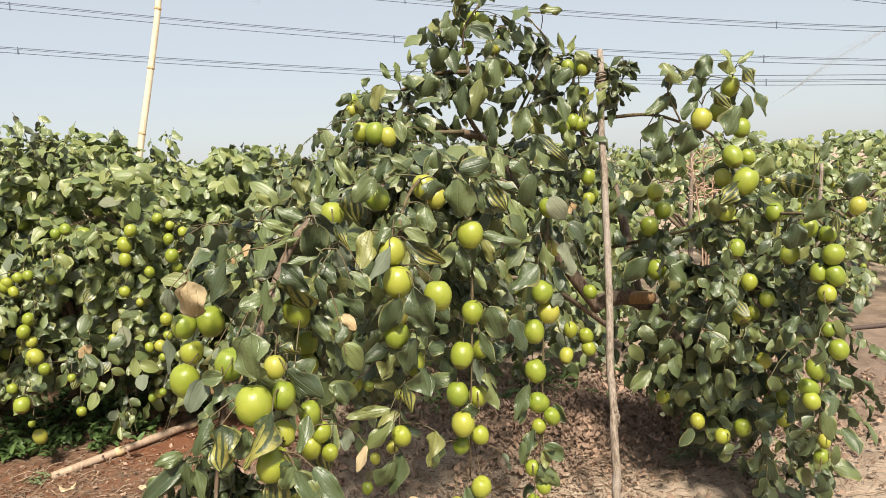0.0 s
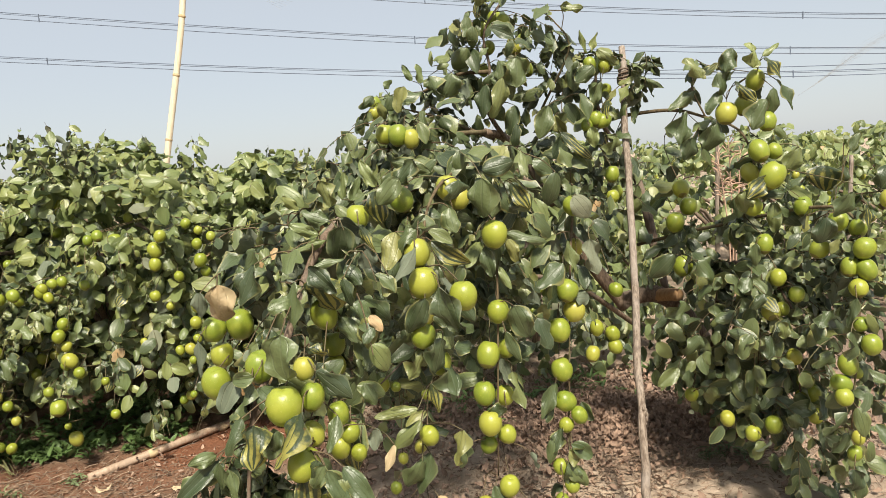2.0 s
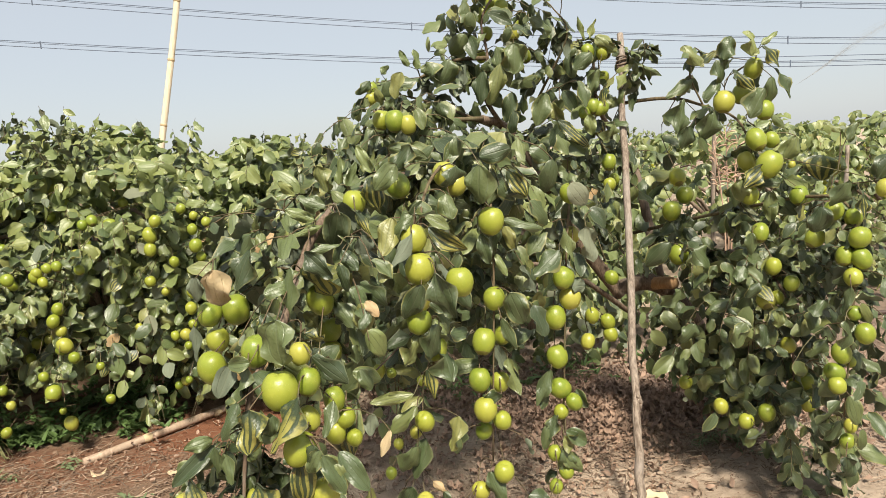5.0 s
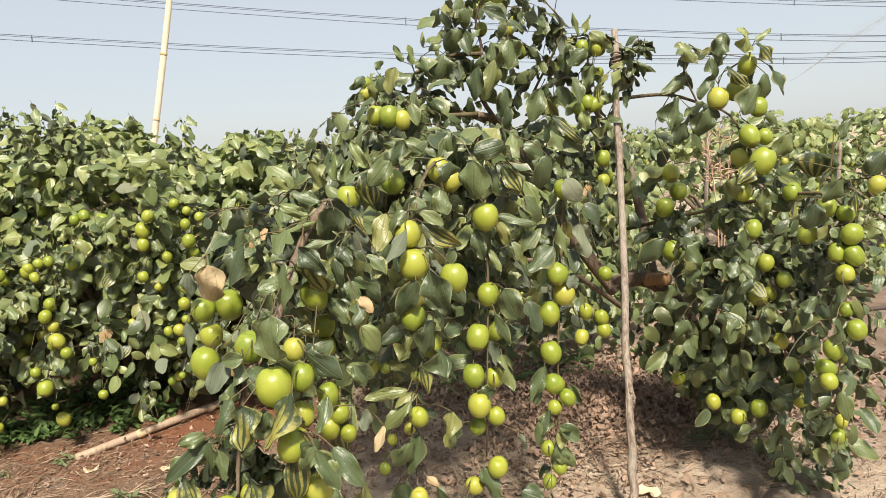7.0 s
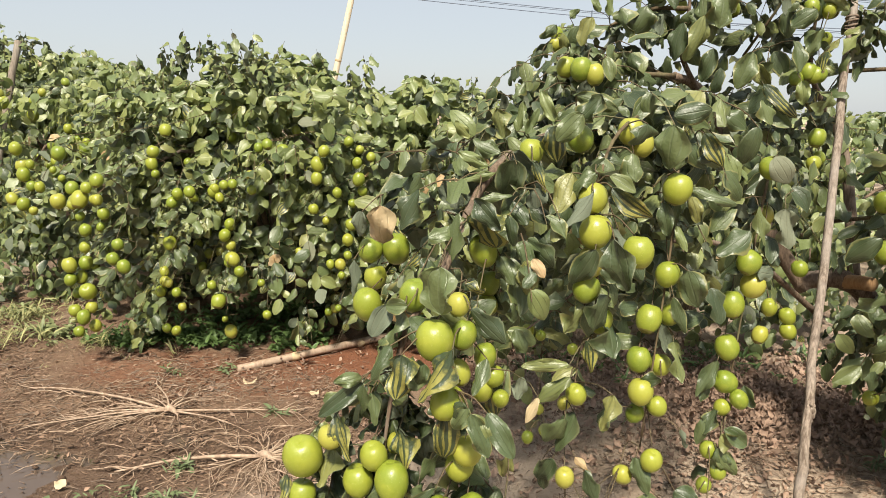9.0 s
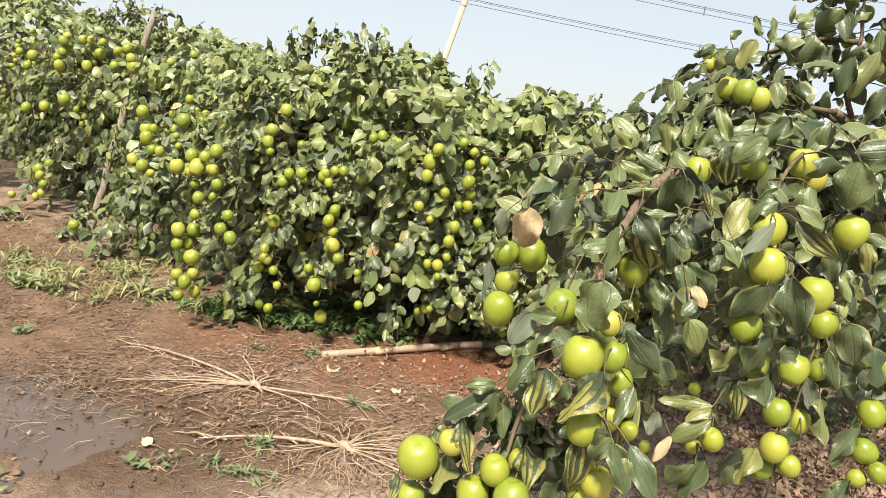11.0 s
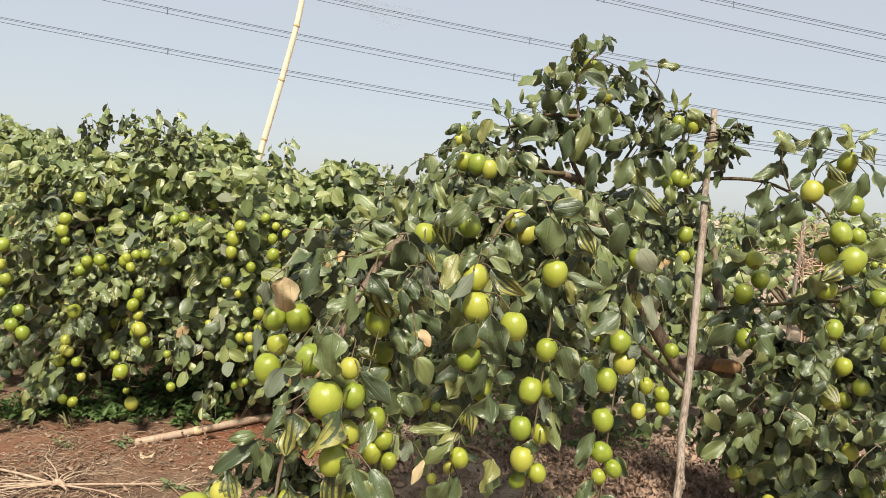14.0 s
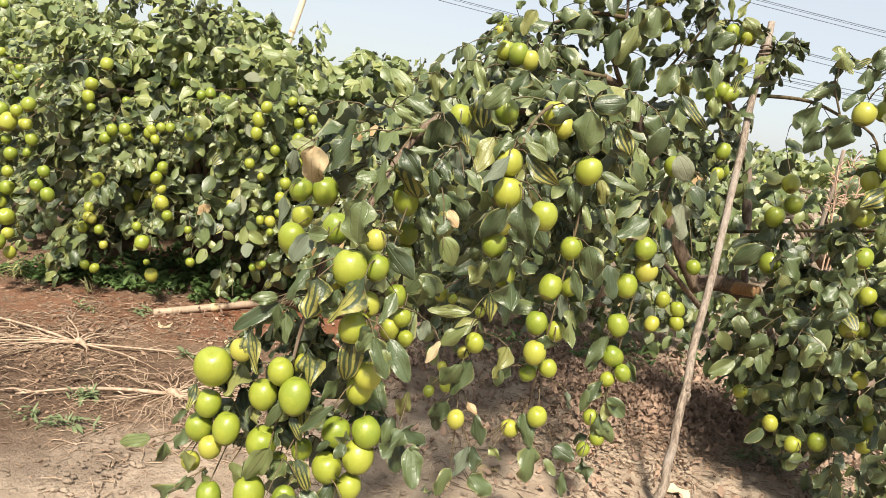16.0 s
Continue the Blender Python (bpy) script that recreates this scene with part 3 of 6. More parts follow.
def random_strings(n, centre, radii, front=True):
    """Short hanging strings of fruit on the outer side of a crown."""
    out = []
    for _ in range(n):
        a = rng.uniform(-2.6, -0.5) if front else rng.uniform(0, 6.28)
        h = rng.uniform(-0.35, 0.75)
        k = math.sqrt(1 - h * h) * rng.uniform(0.9, 1.04)
        p = np.array(centre) + np.array([math.cos(a) * k, math.sin(a) * k, h]) * np.array(radii)
        for _ in range(int(rng.integers(1, 5))):
            out.append((p[0] + rng.normal(0, 0.02), p[1] + rng.normal(0, 0.02), p[2], rng.uniform(0.034, 0.046)))
            p = p - np.array([0, 0, rng.uniform(0.03, 0.055)])
    return out


# ---- ground ----
def spaced(fine, low, high, step, grow):
    a = list(np.arange(low, high, step))
    s, p = step, a[-1]
    while p < fine:
        s *= grow
        p += s
        a.append(p)
    s, p = step, a[0]
    while p > -fine:
        s *= grow
        p -= s
        a.insert(0, p)
    return np.array(a)


gx, gy = spaced(1200, -5.5, 3.2, 0.032, 1.35), spaced(1200, 0.7, 4.6, 0.03, 1.35)
GX, GY = np.meshgrid(gx, gy, indexing="ij")
gz = ground_z(GX, GY)
near = np.exp(-np.maximum(0, np.abs(GX + 1) - 5) - np.maximum(0, np.abs(GY - 2.5) - 3))
bumps = np.array([noise.fractal(Vector((x * 3.1, y * 3.1, 0.3)), 0.9, 2.1, 5) for x, y in zip(GX.ravel(), GY.ravel())]).reshape(GX.shape)
grit = np.array([noise.noise(Vector((x * 21, y * 21, 4.0))) for x, y in zip(GX.ravel(), GY.ravel())]).reshape(GX.shape)
flat = 1 - 0.45 * np.exp(-(((GX + 1.8) / 0.65) ** 2 + ((GY - 1.48) / 0.22) ** 2))
gz = gz + near * flat * (0.012 * bumps + 0.006 * grit) - 0.0115 * np.exp(-(((GX + 1.75) / 0.62) ** 2 + ((GY - 1.45) / 0.22) ** 2)) - 0.012 * np.exp(-(((GX + 1.29) / 0.09) ** 2 + ((GY - 1.84) / 0.05) ** 2))
i, j = np.meshgrid(np.arange(len(gx) - 1), np.arange(len(gy) - 1), indexing="ij")
a = (i * len(gy) + j).ravel()
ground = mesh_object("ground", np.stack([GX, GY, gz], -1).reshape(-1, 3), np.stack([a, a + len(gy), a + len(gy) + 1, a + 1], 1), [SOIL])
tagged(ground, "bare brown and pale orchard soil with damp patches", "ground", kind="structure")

# shallow puddle on the brown soil
ang = np.arange(48) * 2 * math.pi / 48
rim = 1 + 0.22 * np.sin(ang * 3 + 1) + 0.12 * np.sin(ang * 7) + 0.08 * np.sin(ang * 13 + 2)
pv, pf = [], []
for k, r in enumerate((0.02, 0.4, 0.75, 1.0)):
    px_, py_ = -1.75 + 0.78 * r * rim * np.cos(ang), 1.45 + 0.28 * r * rim * np.sin(ang)
    pv.append(np.stack([px_, py_, ground_z(px_, py_) - 0.0052], 1))
for k in range(3):
    q = np.arange(48)
    pf.append(np.stack([k * 48 + q, (k + 1) * 48 + q, (k + 1) * 48 + (q + 1) % 48, k * 48 + (q + 1) % 48], 1))
puddle = mesh_object("water", np.vstack(pv), np.vstack(pf), [WATER])
tagged(puddle, "shallow muddy puddle on brown soil", "puddle", kind="structure")
x_, y_ = -1.29 + 0.11 * np.cos(ang) * rim, 1.84 + 0.05 * np.sin(ang) * rim
pool = mesh_object("water", np.vstack([np.stack([x_, y_, ground_z(x_, y_) - 0.0075], 1), np.stack([x_ * 0.02 - 1.29 * 0.98, y_ * 0.02 + 1.84 * 0.98, ground_z(x_ * 0 - 1.29, y_ * 0 + 1.84) - 0.0075], 1)]), np.stack([np.arange(48), (np.arange(48) + 1) % 48, 48 + (np.arange(48) + 1) % 48, 48 + np.arange(48)], 1), [WATER])
tagged(pool, "small puddle beside the dry plant", "puddle", kind="structure")

# ---- the fruiting tree ----
FRONT_LOW = [(-0.465, 0.910, 0.595, 0.060), (-0.472, 0.920, 0.525, 0.043), (-0.488, 0.930, 0.475, 0.045), (-0.432, 0.910, 0.494, 0.045), (-0.461, 0.920, 0.448, 0.037), (-0.416, 0.900, 0.639, 0.036), (-0.507, 0.950, 0.396, 0.032), (-0.352, 0.910, 0.612, 0.042), (-0.380, 0.920, 0.562, 0.047), (-0.321, 0.900, 0.581, 0.051), (-0.377, 0.930, 0.472, 0.054), (-0.328, 0.950, 0.614, 0.032), (-0.313, 0.950, 0.465, 0.035), (-0.359, 0.970, 0.421, 0.032), (-0.384, 0.920, 0.382, 0.052), (-0.327, 0.930, 0.382, 0.042), (-0.459, 0.930, 0.352, 0.041)]
FRONT_MID = [(-0.218, 0.940, 0.624, 0.044), (-0.233, 0.960, 0.588, 0.044), (-0.259, 0.950, 0.511, 0.048), (-0.208, 0.950, 0.523, 0.047), (-0.216, 0.950, 0.476, 0.052), (-0.266, 0.950, 0.443, 0.052), (-0.224, 0.950, 0.419, 0.044), (-0.448, 1.170, 0.865, 0.044), (-0.406, 1.190, 0.866, 0.049), (-0.442, 1.180, 0.814, 0.042), (-0.429, 1.100, 0.784, 0.050), (-0.264, 0.910, 0.800, 0.053), (-0.242, 0.960, 0.840, 0.034), (-0.229, 0.940, 0.802, 0.036), (-0.244, 0.910, 0.710, 0.050), (-0.311, 0.970, 0.845, 0.046), (-0.240, 0.970, 0.733, 0.035), (-0.219, 1.080, 0.722, 0.037), (-0.205, 1.100, 0.680, 0.035), (-0.225, 1.100, 0.654, 0.036), (-0.193, 1.100, 0.642, 0.029), (-0.238, 1.200, 0.814, 0.042), (-0.238, 1.200, 0.774, 0.040), (-0.235, 1.120, 0.888, 0.047)]
ARCH = [(-0.057, 1.085, 0.938, 0.052), (-0.064, 1.100, 0.988, 0.047), (0.009, 1.090, 0.910, 0.047), (-0.065, 1.100, 0.844, 0.044), (-0.061, 1.120, 0.882, 0.044), (-0.038, 1.120, 0.787, 0.037), (-0.094, 1.250, 1.072, 0.048), (-0.173, 1.200, 1.049, 0.042), (0.083, 1.340, 0.984, 0.053), (-0.006, 1.380, 1.084, 0.049), (0.017, 1.400, 1.059, 0.045), (0.082, 1.360, 0.819, 0.048), (0.098, 1.400, 0.728, 0.040), (0.055, 1.360, 0.728, 0.048), (0.041, 1.340, 0.651, 0.046), (0.086, 1.380, 0.630, 0.040), (0.049, 1.330, 0.589, 0.051), (0.085, 1.360, 0.551, 0.040), (0.044, 1.360, 0.530, 0.037), (0.081, 1.330, 0.448, 0.044), (0.030, 1.350, 0.399, 0.038)]
INNER = [(0.252, 1.500, 0.826, 0.051), (0.269, 1.520, 0.774, 0.052), (0.230, 1.510, 0.732, 0.052), (0.235, 1.530, 0.631, 0.051), (0.239, 1.530, 0.553, 0.049), (0.269, 1.520, 0.520, 0.038), (0.238, 1.530, 0.494, 0.035), (0.220, 1.530, 0.391, 0.039), (0.245, 1.530, 0.342, 0.036), (0.218, 1.530, 0.304, 0.034), (-0.070, 1.150, 0.644, 0.036), (-0.091, 1.200, 0.604, 0.025), (-0.080, 1.160, 0.481, 0.035), (0.280, 1.540, 1.016, 0.046), (0.292, 1.600, 0.911, 0.038), (-0.200, 1.600, 0.600, 0.032), (-0.169, 1.600, 0.594, 0.026), (-0.089, 1.500, 0.603, 0.024), (-0.139, 1.500, 0.400, 0.028), (-0.178, 1.500, 0.379, 0.028), (-0.160, 1.550, 0.429, 0.026)]
DEEP = [(0.397, 1.900, 0.631, 0.041), (0.443, 1.900, 0.611, 0.040), (0.449, 1.900, 0.572, 0.041), (0.382, 1.900, 0.555, 0.041), (0.457, 1.900, 0.740, 0.042), (-0.147, 1.620, 1.215, 0.044), (-0.114, 1.590, 1.209, 0.048), (-0.083, 1.590, 1.198, 0.040), (-0.195, 1.900, 1.289, 0.035), (0.460, 2.000, 1.226, 0.040), (0.433, 2.000, 1.393, 0.039), (0.474, 2.000, 1.384, 0.035), (0.484, 2.000, 1.069, 0.042), (0.484, 2.000, 1.003, 0.039), (0.685, 2.000, 0.778, 0.059), (0.686, 2.000, 1.011, 0.051), (0.666, 2.000, 0.911, 0.055), (0.724, 2.050, 0.953, 0.053)]
TOP = [(0.263, 2.150, 1.496, 0.042), (0.175, 2.150, 1.569, 0.046), (0.145, 2.200, 1.552, 0.047), (0.199, 2.100, 1.553, 0.041), (0.151, 2.150, 1.483, 0.042), (0.230, 2.100, 1.473, 0.045), (0.268, 2.150, 1.410, 0.039), (0.442, 2.000, 1.234, 0.043), (0.470, 2.000, 1.227, 0.037), (0.417, 2.000, 1.217, 0.037), (0.504, 2.100, 1.399, 0.041), (0.520, 2.100, 1.010, 0.039), (0.497, 2.100, 1.323, 0.038), (0.135, 2.200, 1.424, 0.036), (-0.201, 2.000, 1.326, 0.036)]
RIGHT_ARM = [(0.806, 1.679, 1.045, 0.060), (0.786, 1.703, 1.109, 0.050), (0.835, 1.728, 1.106, 0.041), (0.768, 1.703, 0.969, 0.046), (0.783, 1.752, 1.054, 0.045), (0.730, 1.764, 1.211, 0.054), (0.818, 1.728, 1.182, 0.046), (0.806, 1.764, 1.290, 0.047), (0.803, 1.824, 1.231, 0.052), (0.893, 1.700, 0.961, 0.046), (0.929, 1.500, 0.875, 0.049), (0.907, 1.520, 0.831, 0.039), (0.935, 1.500, 0.826, 0.044), (0.916, 1.500, 0.784, 0.042), (0.897, 1.550, 0.935, 0.045), (0.944, 1.550, 0.915, 0.040), (0.881, 1.600, 0.865, 0.044), (0.983, 1.500, 0.985, 0.038), (0.794, 1.700, 0.872, 0.044)]
RIGHT_LOW = [(0.916, 1.450, 0.664, 0.043), (0.909, 1.480, 0.705, 0.034), (0.892, 1.500, 0.605, 0.045), (0.877, 1.500, 0.561, 0.042), (0.872, 1.480, 0.535, 0.039), (0.924, 1.520, 0.579, 0.032), (0.908, 1.500, 0.388, 0.035), (0.927, 1.520, 0.416, 0.030), (0.921, 1.750, 0.485, 0.046), (0.940, 1.750, 0.448, 0.043), (0.918, 1.760, 0.434, 0.037), (0.868, 1.700, 0.569, 0.039), (0.932, 1.720, 0.396, 0.042), (0.835, 1.750, 0.366, 0.046), (0.778, 1.750, 0.345, 0.040), (0.729, 1.800, 0.372, 0.041), (0.665, 1.900, 0.412, 0.040), (0.809, 1.700, 0.693, 0.047), (0.848, 1.720, 0.694, 0.036), (0.865, 1.680, 0.739, 0.041), (0.828, 1.700, 0.782, 0.041)]

BRANCH_LINES = {
    "trunk": ([(0.98, 2.36, 0.09), (0.90, 2.32, 0.36), (0.76, 2.25, 0.58), (0.66, 2.21, 0.655), (0.53, 2.20, 0.64)], (0.036, 0.032, 0.026)),
    "main_branch": ([(0.56, 2.20, 0.62), (0.41, 2.20, 0.835), (0.323, 2.20, 1.02), (0.204, 2.18, 1.19), (0.117, 2.0, 1.22)], (0.024, 0.018, 0.011)),
    "leader": ([(0.20, 2.15, 1.18), (0.128, 2.02, 1.29), (0.149, 2.1, 1.41), (0.137, 2.1, 1.52), (0.20, 2.1, 1.615)], (0.008, 0.005, 0.003)),
    "top_shoot": ([(0.149, 2.1, 1.405), (0.045, 2.1, 1.403), (-0.06, 2.1, 1.36)], (0.007, 0.004)),
    "right_branch": ([(0.70, 2.22, 0.63), (0.654, 2.3, 0.99), (0.594, 2.3, 1.12), (0.50, 2.2, 1.25), (0.47, 2.1, 1.42)], (0.018, 0.011, 0.003)),
    "arm": ([(0.50, 2.15, 1.24), (0.66, 2.02, 1.245), (0.743, 1.945, 1.213), (0.777, 1.776, 1.155), (0.799, 1.728, 1.009)], (0.006, 0.004, 0.002)),
    "arm_tip": ([(0.743, 1.945, 1.215), (0.708, 1.945, 1.3), (0.714, 1.921, 1.372)], (0.003, 0.002)),
    "far_arm": ([(0.62, 2.25, 0.82), (0.78, 1.95, 0.90), (0.93, 1.6, 0.96), (0.93, 1.52, 0.8), (0.90, 1.5, 0.45)], (0.006, 0.004, 0.002)),
    "low_arm": ([(0.88, 2.30, 0.42), (0.8, 1.95, 0.78), (0.88, 1.75, 0.7), (0.90, 1.73, 0.42)], (0.010, 0.005, 0.002)),
    "front_arch": ([(0.323, 2.2, 1.02), (0.1, 1.8, 1.11), (-0.135, 1.5, 1.075), (-0.205, 1.20, 1.045), (-0.254, 1.13, 0.975), (-0.279, 1.01, 0.870), (-0.316, 0.955, 0.800), (-0.335, 0.945, 0.705), (-0.36, 0.94, 0.50)], (0.014, 0.009, 0.006, 0.002)),
    "middle_arch": ([(0.2, 1.95, 1.15), (0.02, 1.45, 1.12), (-0.05, 1.25, 1.04), (-0.05, 1.13, 0.9), (-0.045, 1.12, 0.76)], (0.0045, 0.003, 0.002)),
    "inner_arch": ([(0.22, 1.95, 1.12), (0.10, 1.48, 1.04), (0.085, 1.38, 0.86), (0.06, 1.36, 0.46)], (0.006, 0.003, 0.0015)),
    "deep_arch": ([(0.40, 2.2, 0.9), (0.31, 1.68, 1.02), (0.265, 1.53, 0.86), (0.24, 1.54, 0.36)], (0.007, 0.003, 0.0015)),
    "back_shoulder": ([(0.15, 2.1, 1.2), (-0.02, 2.12, 1.28), (-0.15, 2.1, 1.32)], (0.006, 0.004, 0.002)),
    "left_shoulder": ([(0.117, 2.0, 1.22), (-0.08, 1.85, 1.22), (-0.16, 1.82, 1.23), (-0.20, 1.88, 1.27)], (0.007, 0.004, 0.002)),
    "top_twig": ([(0.30, 2.1, 1.28), (0.374, 2.0, 1.44), (0.336, 2.0, 1.52), (0.31, 2.0, 1.55), (0.40, 1.97, 1.54)], (0.004, 0.002, 0.0012)),
    "low_side": ([(0.60, 2.2, 0.55), (0.3, 1.9, 0.78), (0.05, 1.7, 0.80), (-0.2, 1.55, 0.62)], (0.010, 0.005, 0.002)),
}
tree = empty("jujube_tree", (0.98, 2.36, 0.09), "arching jujube tree laden with yellow-green fruit over bare soil", "fruit tree")
limb_lines = []


def held(ob, parent):
    """Keeps an object in its place in the world under a parent that stands elsewhere."""
    ob.parent = parent
    ob.matrix_parent_inverse = parent.matrix_basis.inverted()
    return ob


for name, (line, radii) in BRANCH_LINES.items():
    ob = rod("trunk" if name == "trunk" else "branch", line, radii, BARK if radii[0] > 0.0075 else TWIG, None, 8, 22)
    held(ob, tree)
    limb_lines.append(line)
stub = held(rod("stub", [(0.66, 2.21, 0.65), (0.69, 2.16, 0.66), (0.71, 2.12, 0.665)], (0.022, 0.021, 0.020), CUT, None, 10, 8), tree)
tagged(stub, "sawn-off orange-brown branch stub")

fol, twigs = Foliage(), Bag()
for places in (FRONT_LOW, FRONT_MID, ARCH):
    hang_fruit(places, tree, limb_lines, fol, twigs, 0.066, 12)
for places in (INNER, DEEP, TOP, RIGHT_ARM, RIGHT_LOW):
    hang_fruit(places, tree, limb_lines, fol, twigs, 0.066, 16)
# leafy shoots along the thinner branches
for name, dens, size in (("leader", 9, 0.056), ("top_shoot", 6, 0.06), ("right_branch", 3, 0.055), ("arm", 5, 0.058), ("arm_tip", 2, 0.045), ("far_arm", 14, 0.055), ("low_arm", 16, 0.055),
                         ("front_arch", 16, 0.058), ("middle_arch", 10, 0.06), ("inner_arch", 8, 0.055), ("deep_arch", 9, 0.055), ("left_shoulder", 9, 0.056), ("top_twig", 3, 0.05), ("low_side", 7, 0.055)):
    p = smooth_line(BRANCH_LINES[name][0], dens + 3)[(2 if name != "arm" else 4):-1]
    way = np.stack([rng.normal(0, 0.7, len(p)), rng.normal(-0.15, 0.6, len(p)), rng.normal(0.05, 0.4, len(p))], 1)
    sprigs(fol, twigs, p, way, rng.uniform(0.06, 0.13, len(p)) * (0.5 if name in ("arm", "arm_tip") else 1.0), 6, size * 1.1, 0.55)
# crown masses
UPPER_MASSES = [(20, (-0.06, 2.12, 1.29), (0.11, 0.12, 0.07), 0.3), (30, (-0.11, 1.68, 1.17), (0.09, 0.12, 0.08), 0.3), (16, (-0.2, 1.98, 1.24), (0.09, 0.08, 0.08), 0.3), (22, (-0.24, 1.8, 1.12), (0.12, 0.12, 0.06), 0.3), (12, (0.17, 2.12, 1.55), (0.08, 0.08, 0.07), 0.2), (16, (0.4, 2.04, 1.4), (0.09, 0.07, 0.08), 0.2), (26, (0.05, 1.6, 1.12), (0.14, 0.15, 0.05), 0.3), (14, (0.2, 1.92, 1.11), (0.18, 0.12, 0.08), 0.3), (7, (0.6, 2.0, 1.36), (0.05, 0.04, 0.05), 0.3), (22, (0.19, 2.12, 1.44), (0.09, 0.1, 0.12), 0.3), (11, (0.37, 2.08, 1.38), (0.09, 0.08, 0.07), 0.3), (8, (0.42, 2.2, 1.12), (0.12, 0.14, 0.14), 0.3)]
ARCH_MASSES = [(140, (0.2, 2.32, 0.97), (0.38, 0.3, 0.22), 0.4), (110, (-0.1, 1.75, 0.99), (0.3, 0.34, 0.15), 0.4), (40, (-0.22, 1.22, 0.95), (0.17, 0.16, 0.1), 0.3), (70, (-0.14, 1.9, 0.74), (0.3, 0.2, 0.22), 0.3), (22, (-0.37, 0.97, 0.42), (0.16, 0.06, 0.12), 0.2), (24, (-0.27, 0.99, 0.66), (0.12, 0.06, 0.16), 0.2)]
SKIRT_MASSES = [(105, (0.87, 1.88, 0.7), (0.19, 0.2, 0.3), 0.3), (18, (0.92, 1.56, 0.66), (0.06, 0.08, 0.34), 0.2), (44, (0.83, 2.18, 0.5), (0.11, 0.1, 0.19), 0.2), (16, (0.76, 2.05, 0.66), (0.12, 0.18, 0.2), 0.3), (40, (0.86, 2.04, 0.4), (0.13, 0.11, 0.13), 0.2), (40, (0.94, 1.82, 0.33), (0.12, 0.12, 0.13), 0.2), (9, (0.7, 2.3, 0.82), (0.16, 0.16, 0.22), 0.3)]
for count, centre, radii, low in UPPER_MASSES + ARCH_MASSES + SKIRT_MASSES:
    p, d = in_shell(count, centre, radii, low, 0.2)
    sprigs(fol, twigs, p, d * np.array([1, 1, 0.6]) + np.array([0, -0.2, 0]), rng.uniform(0.08, 0.17, len(p)) * (0.6 if centre[0] > 0.55 and centre[2] > 1.1 else 1.0), 6, 0.061, 0.6)

fol.clear(FRONT_LOW + FRONT_MID + ARCH + INNER)
fol.prune(lambda x, y, z: (rng.random(len(x)) < 0.2) & (x > -0.05) & (x < 0.42) & (y > 1.85) & (z > 1.17))
fol.prune(lambda x, y, z: (x < -0.535) & (y < 1.4) & (z > 0.43))
fol.prune(lambda x, y, z: (x < -0.475) & (y < 1.4) & (z > 0.58))
fol.prune(lambda x, y, z: (x < -0.37) & (y < 1.35) & (z > 0.70) & (z < 0.82))
fol.prune(lambda x, y, z: (x < -0.36) & (y > 1.45) & (z > 1.14))
fol.prune(lambda x, y, z: (x > 0.715) & (y < 1.8) & (z > 1.10))
fol.prune(lambda x, y, z: (x > 0.50) & (y < 1.8) & (z > 1.325))
fol.clear(DEEP + TOP, 0.4)
fol.clear(RIGHT_ARM + RIGHT_LOW, 0.15)
# the leaves that stand out, each from its stalk end (x, y, z) to its tip (x, z), with its breadth and kind
LEAVES_CLUSTER = [(-0.402, 1.080, 0.960, -0.401, 0.886, 0.052, 2), (-0.447, 1.120, 0.942, -0.463, 0.896, 0.032, 3), (-0.333, 1.070, 0.991, -0.368, 0.927, 0.038, 0), (-0.260, 1.030, 0.963, -0.284, 0.886, 0.037, 0), (-0.236, 1.080, 0.963, -0.223, 0.902, 0.060, 1), (-0.242, 1.060, 0.982, -0.199, 0.939, 0.036, 0), (-0.192, 1.090, 0.954, -0.185, 0.905, 0.028, 0), (-0.254, 0.890, 0.911, -0.256, 0.846, 0.054, 0), (-0.307, 0.920, 0.843, -0.345, 0.843, 0.022, 0), (-0.344, 0.950, 0.833, -0.360, 0.787, 0.035, 3), (-0.315, 0.930, 0.833, -0.339, 0.777, 0.028, 0), (-0.325, 0.900, 0.790, -0.356, 0.747, 0.031, 0)]
LEAVES_CLUSTER_LOW = [(-0.303, 0.880, 0.786, -0.307, 0.722, 0.048, 1), (-0.232, 0.880, 0.801, -0.271, 0.723, 0.046, 1), (-0.371, 0.910, 0.734, -0.407, 0.725, 0.025, 0), (-0.372, 0.920, 0.721, -0.427, 0.670, 0.027, 0), (-0.364, 0.900, 0.725, -0.375, 0.675, 0.023, 0), (-0.357, 0.910, 0.711, -0.353, 0.663, 0.023, 0), (-0.208, 0.880, 0.720, -0.233, 0.679, 0.028, 0), (-0.207, 0.890, 0.707, -0.171, 0.663, 0.032, 0), (-0.185, 0.900, 0.707, -0.141, 0.656, 0.029, 0), (-0.218, 0.930, 0.844, -0.171, 0.796, 0.036, 0), (-0.196, 0.950, 0.767, -0.211, 0.719, 0.023, 0), (-0.237, 0.980, 0.866, -0.210, 0.844, 0.020, 1)]
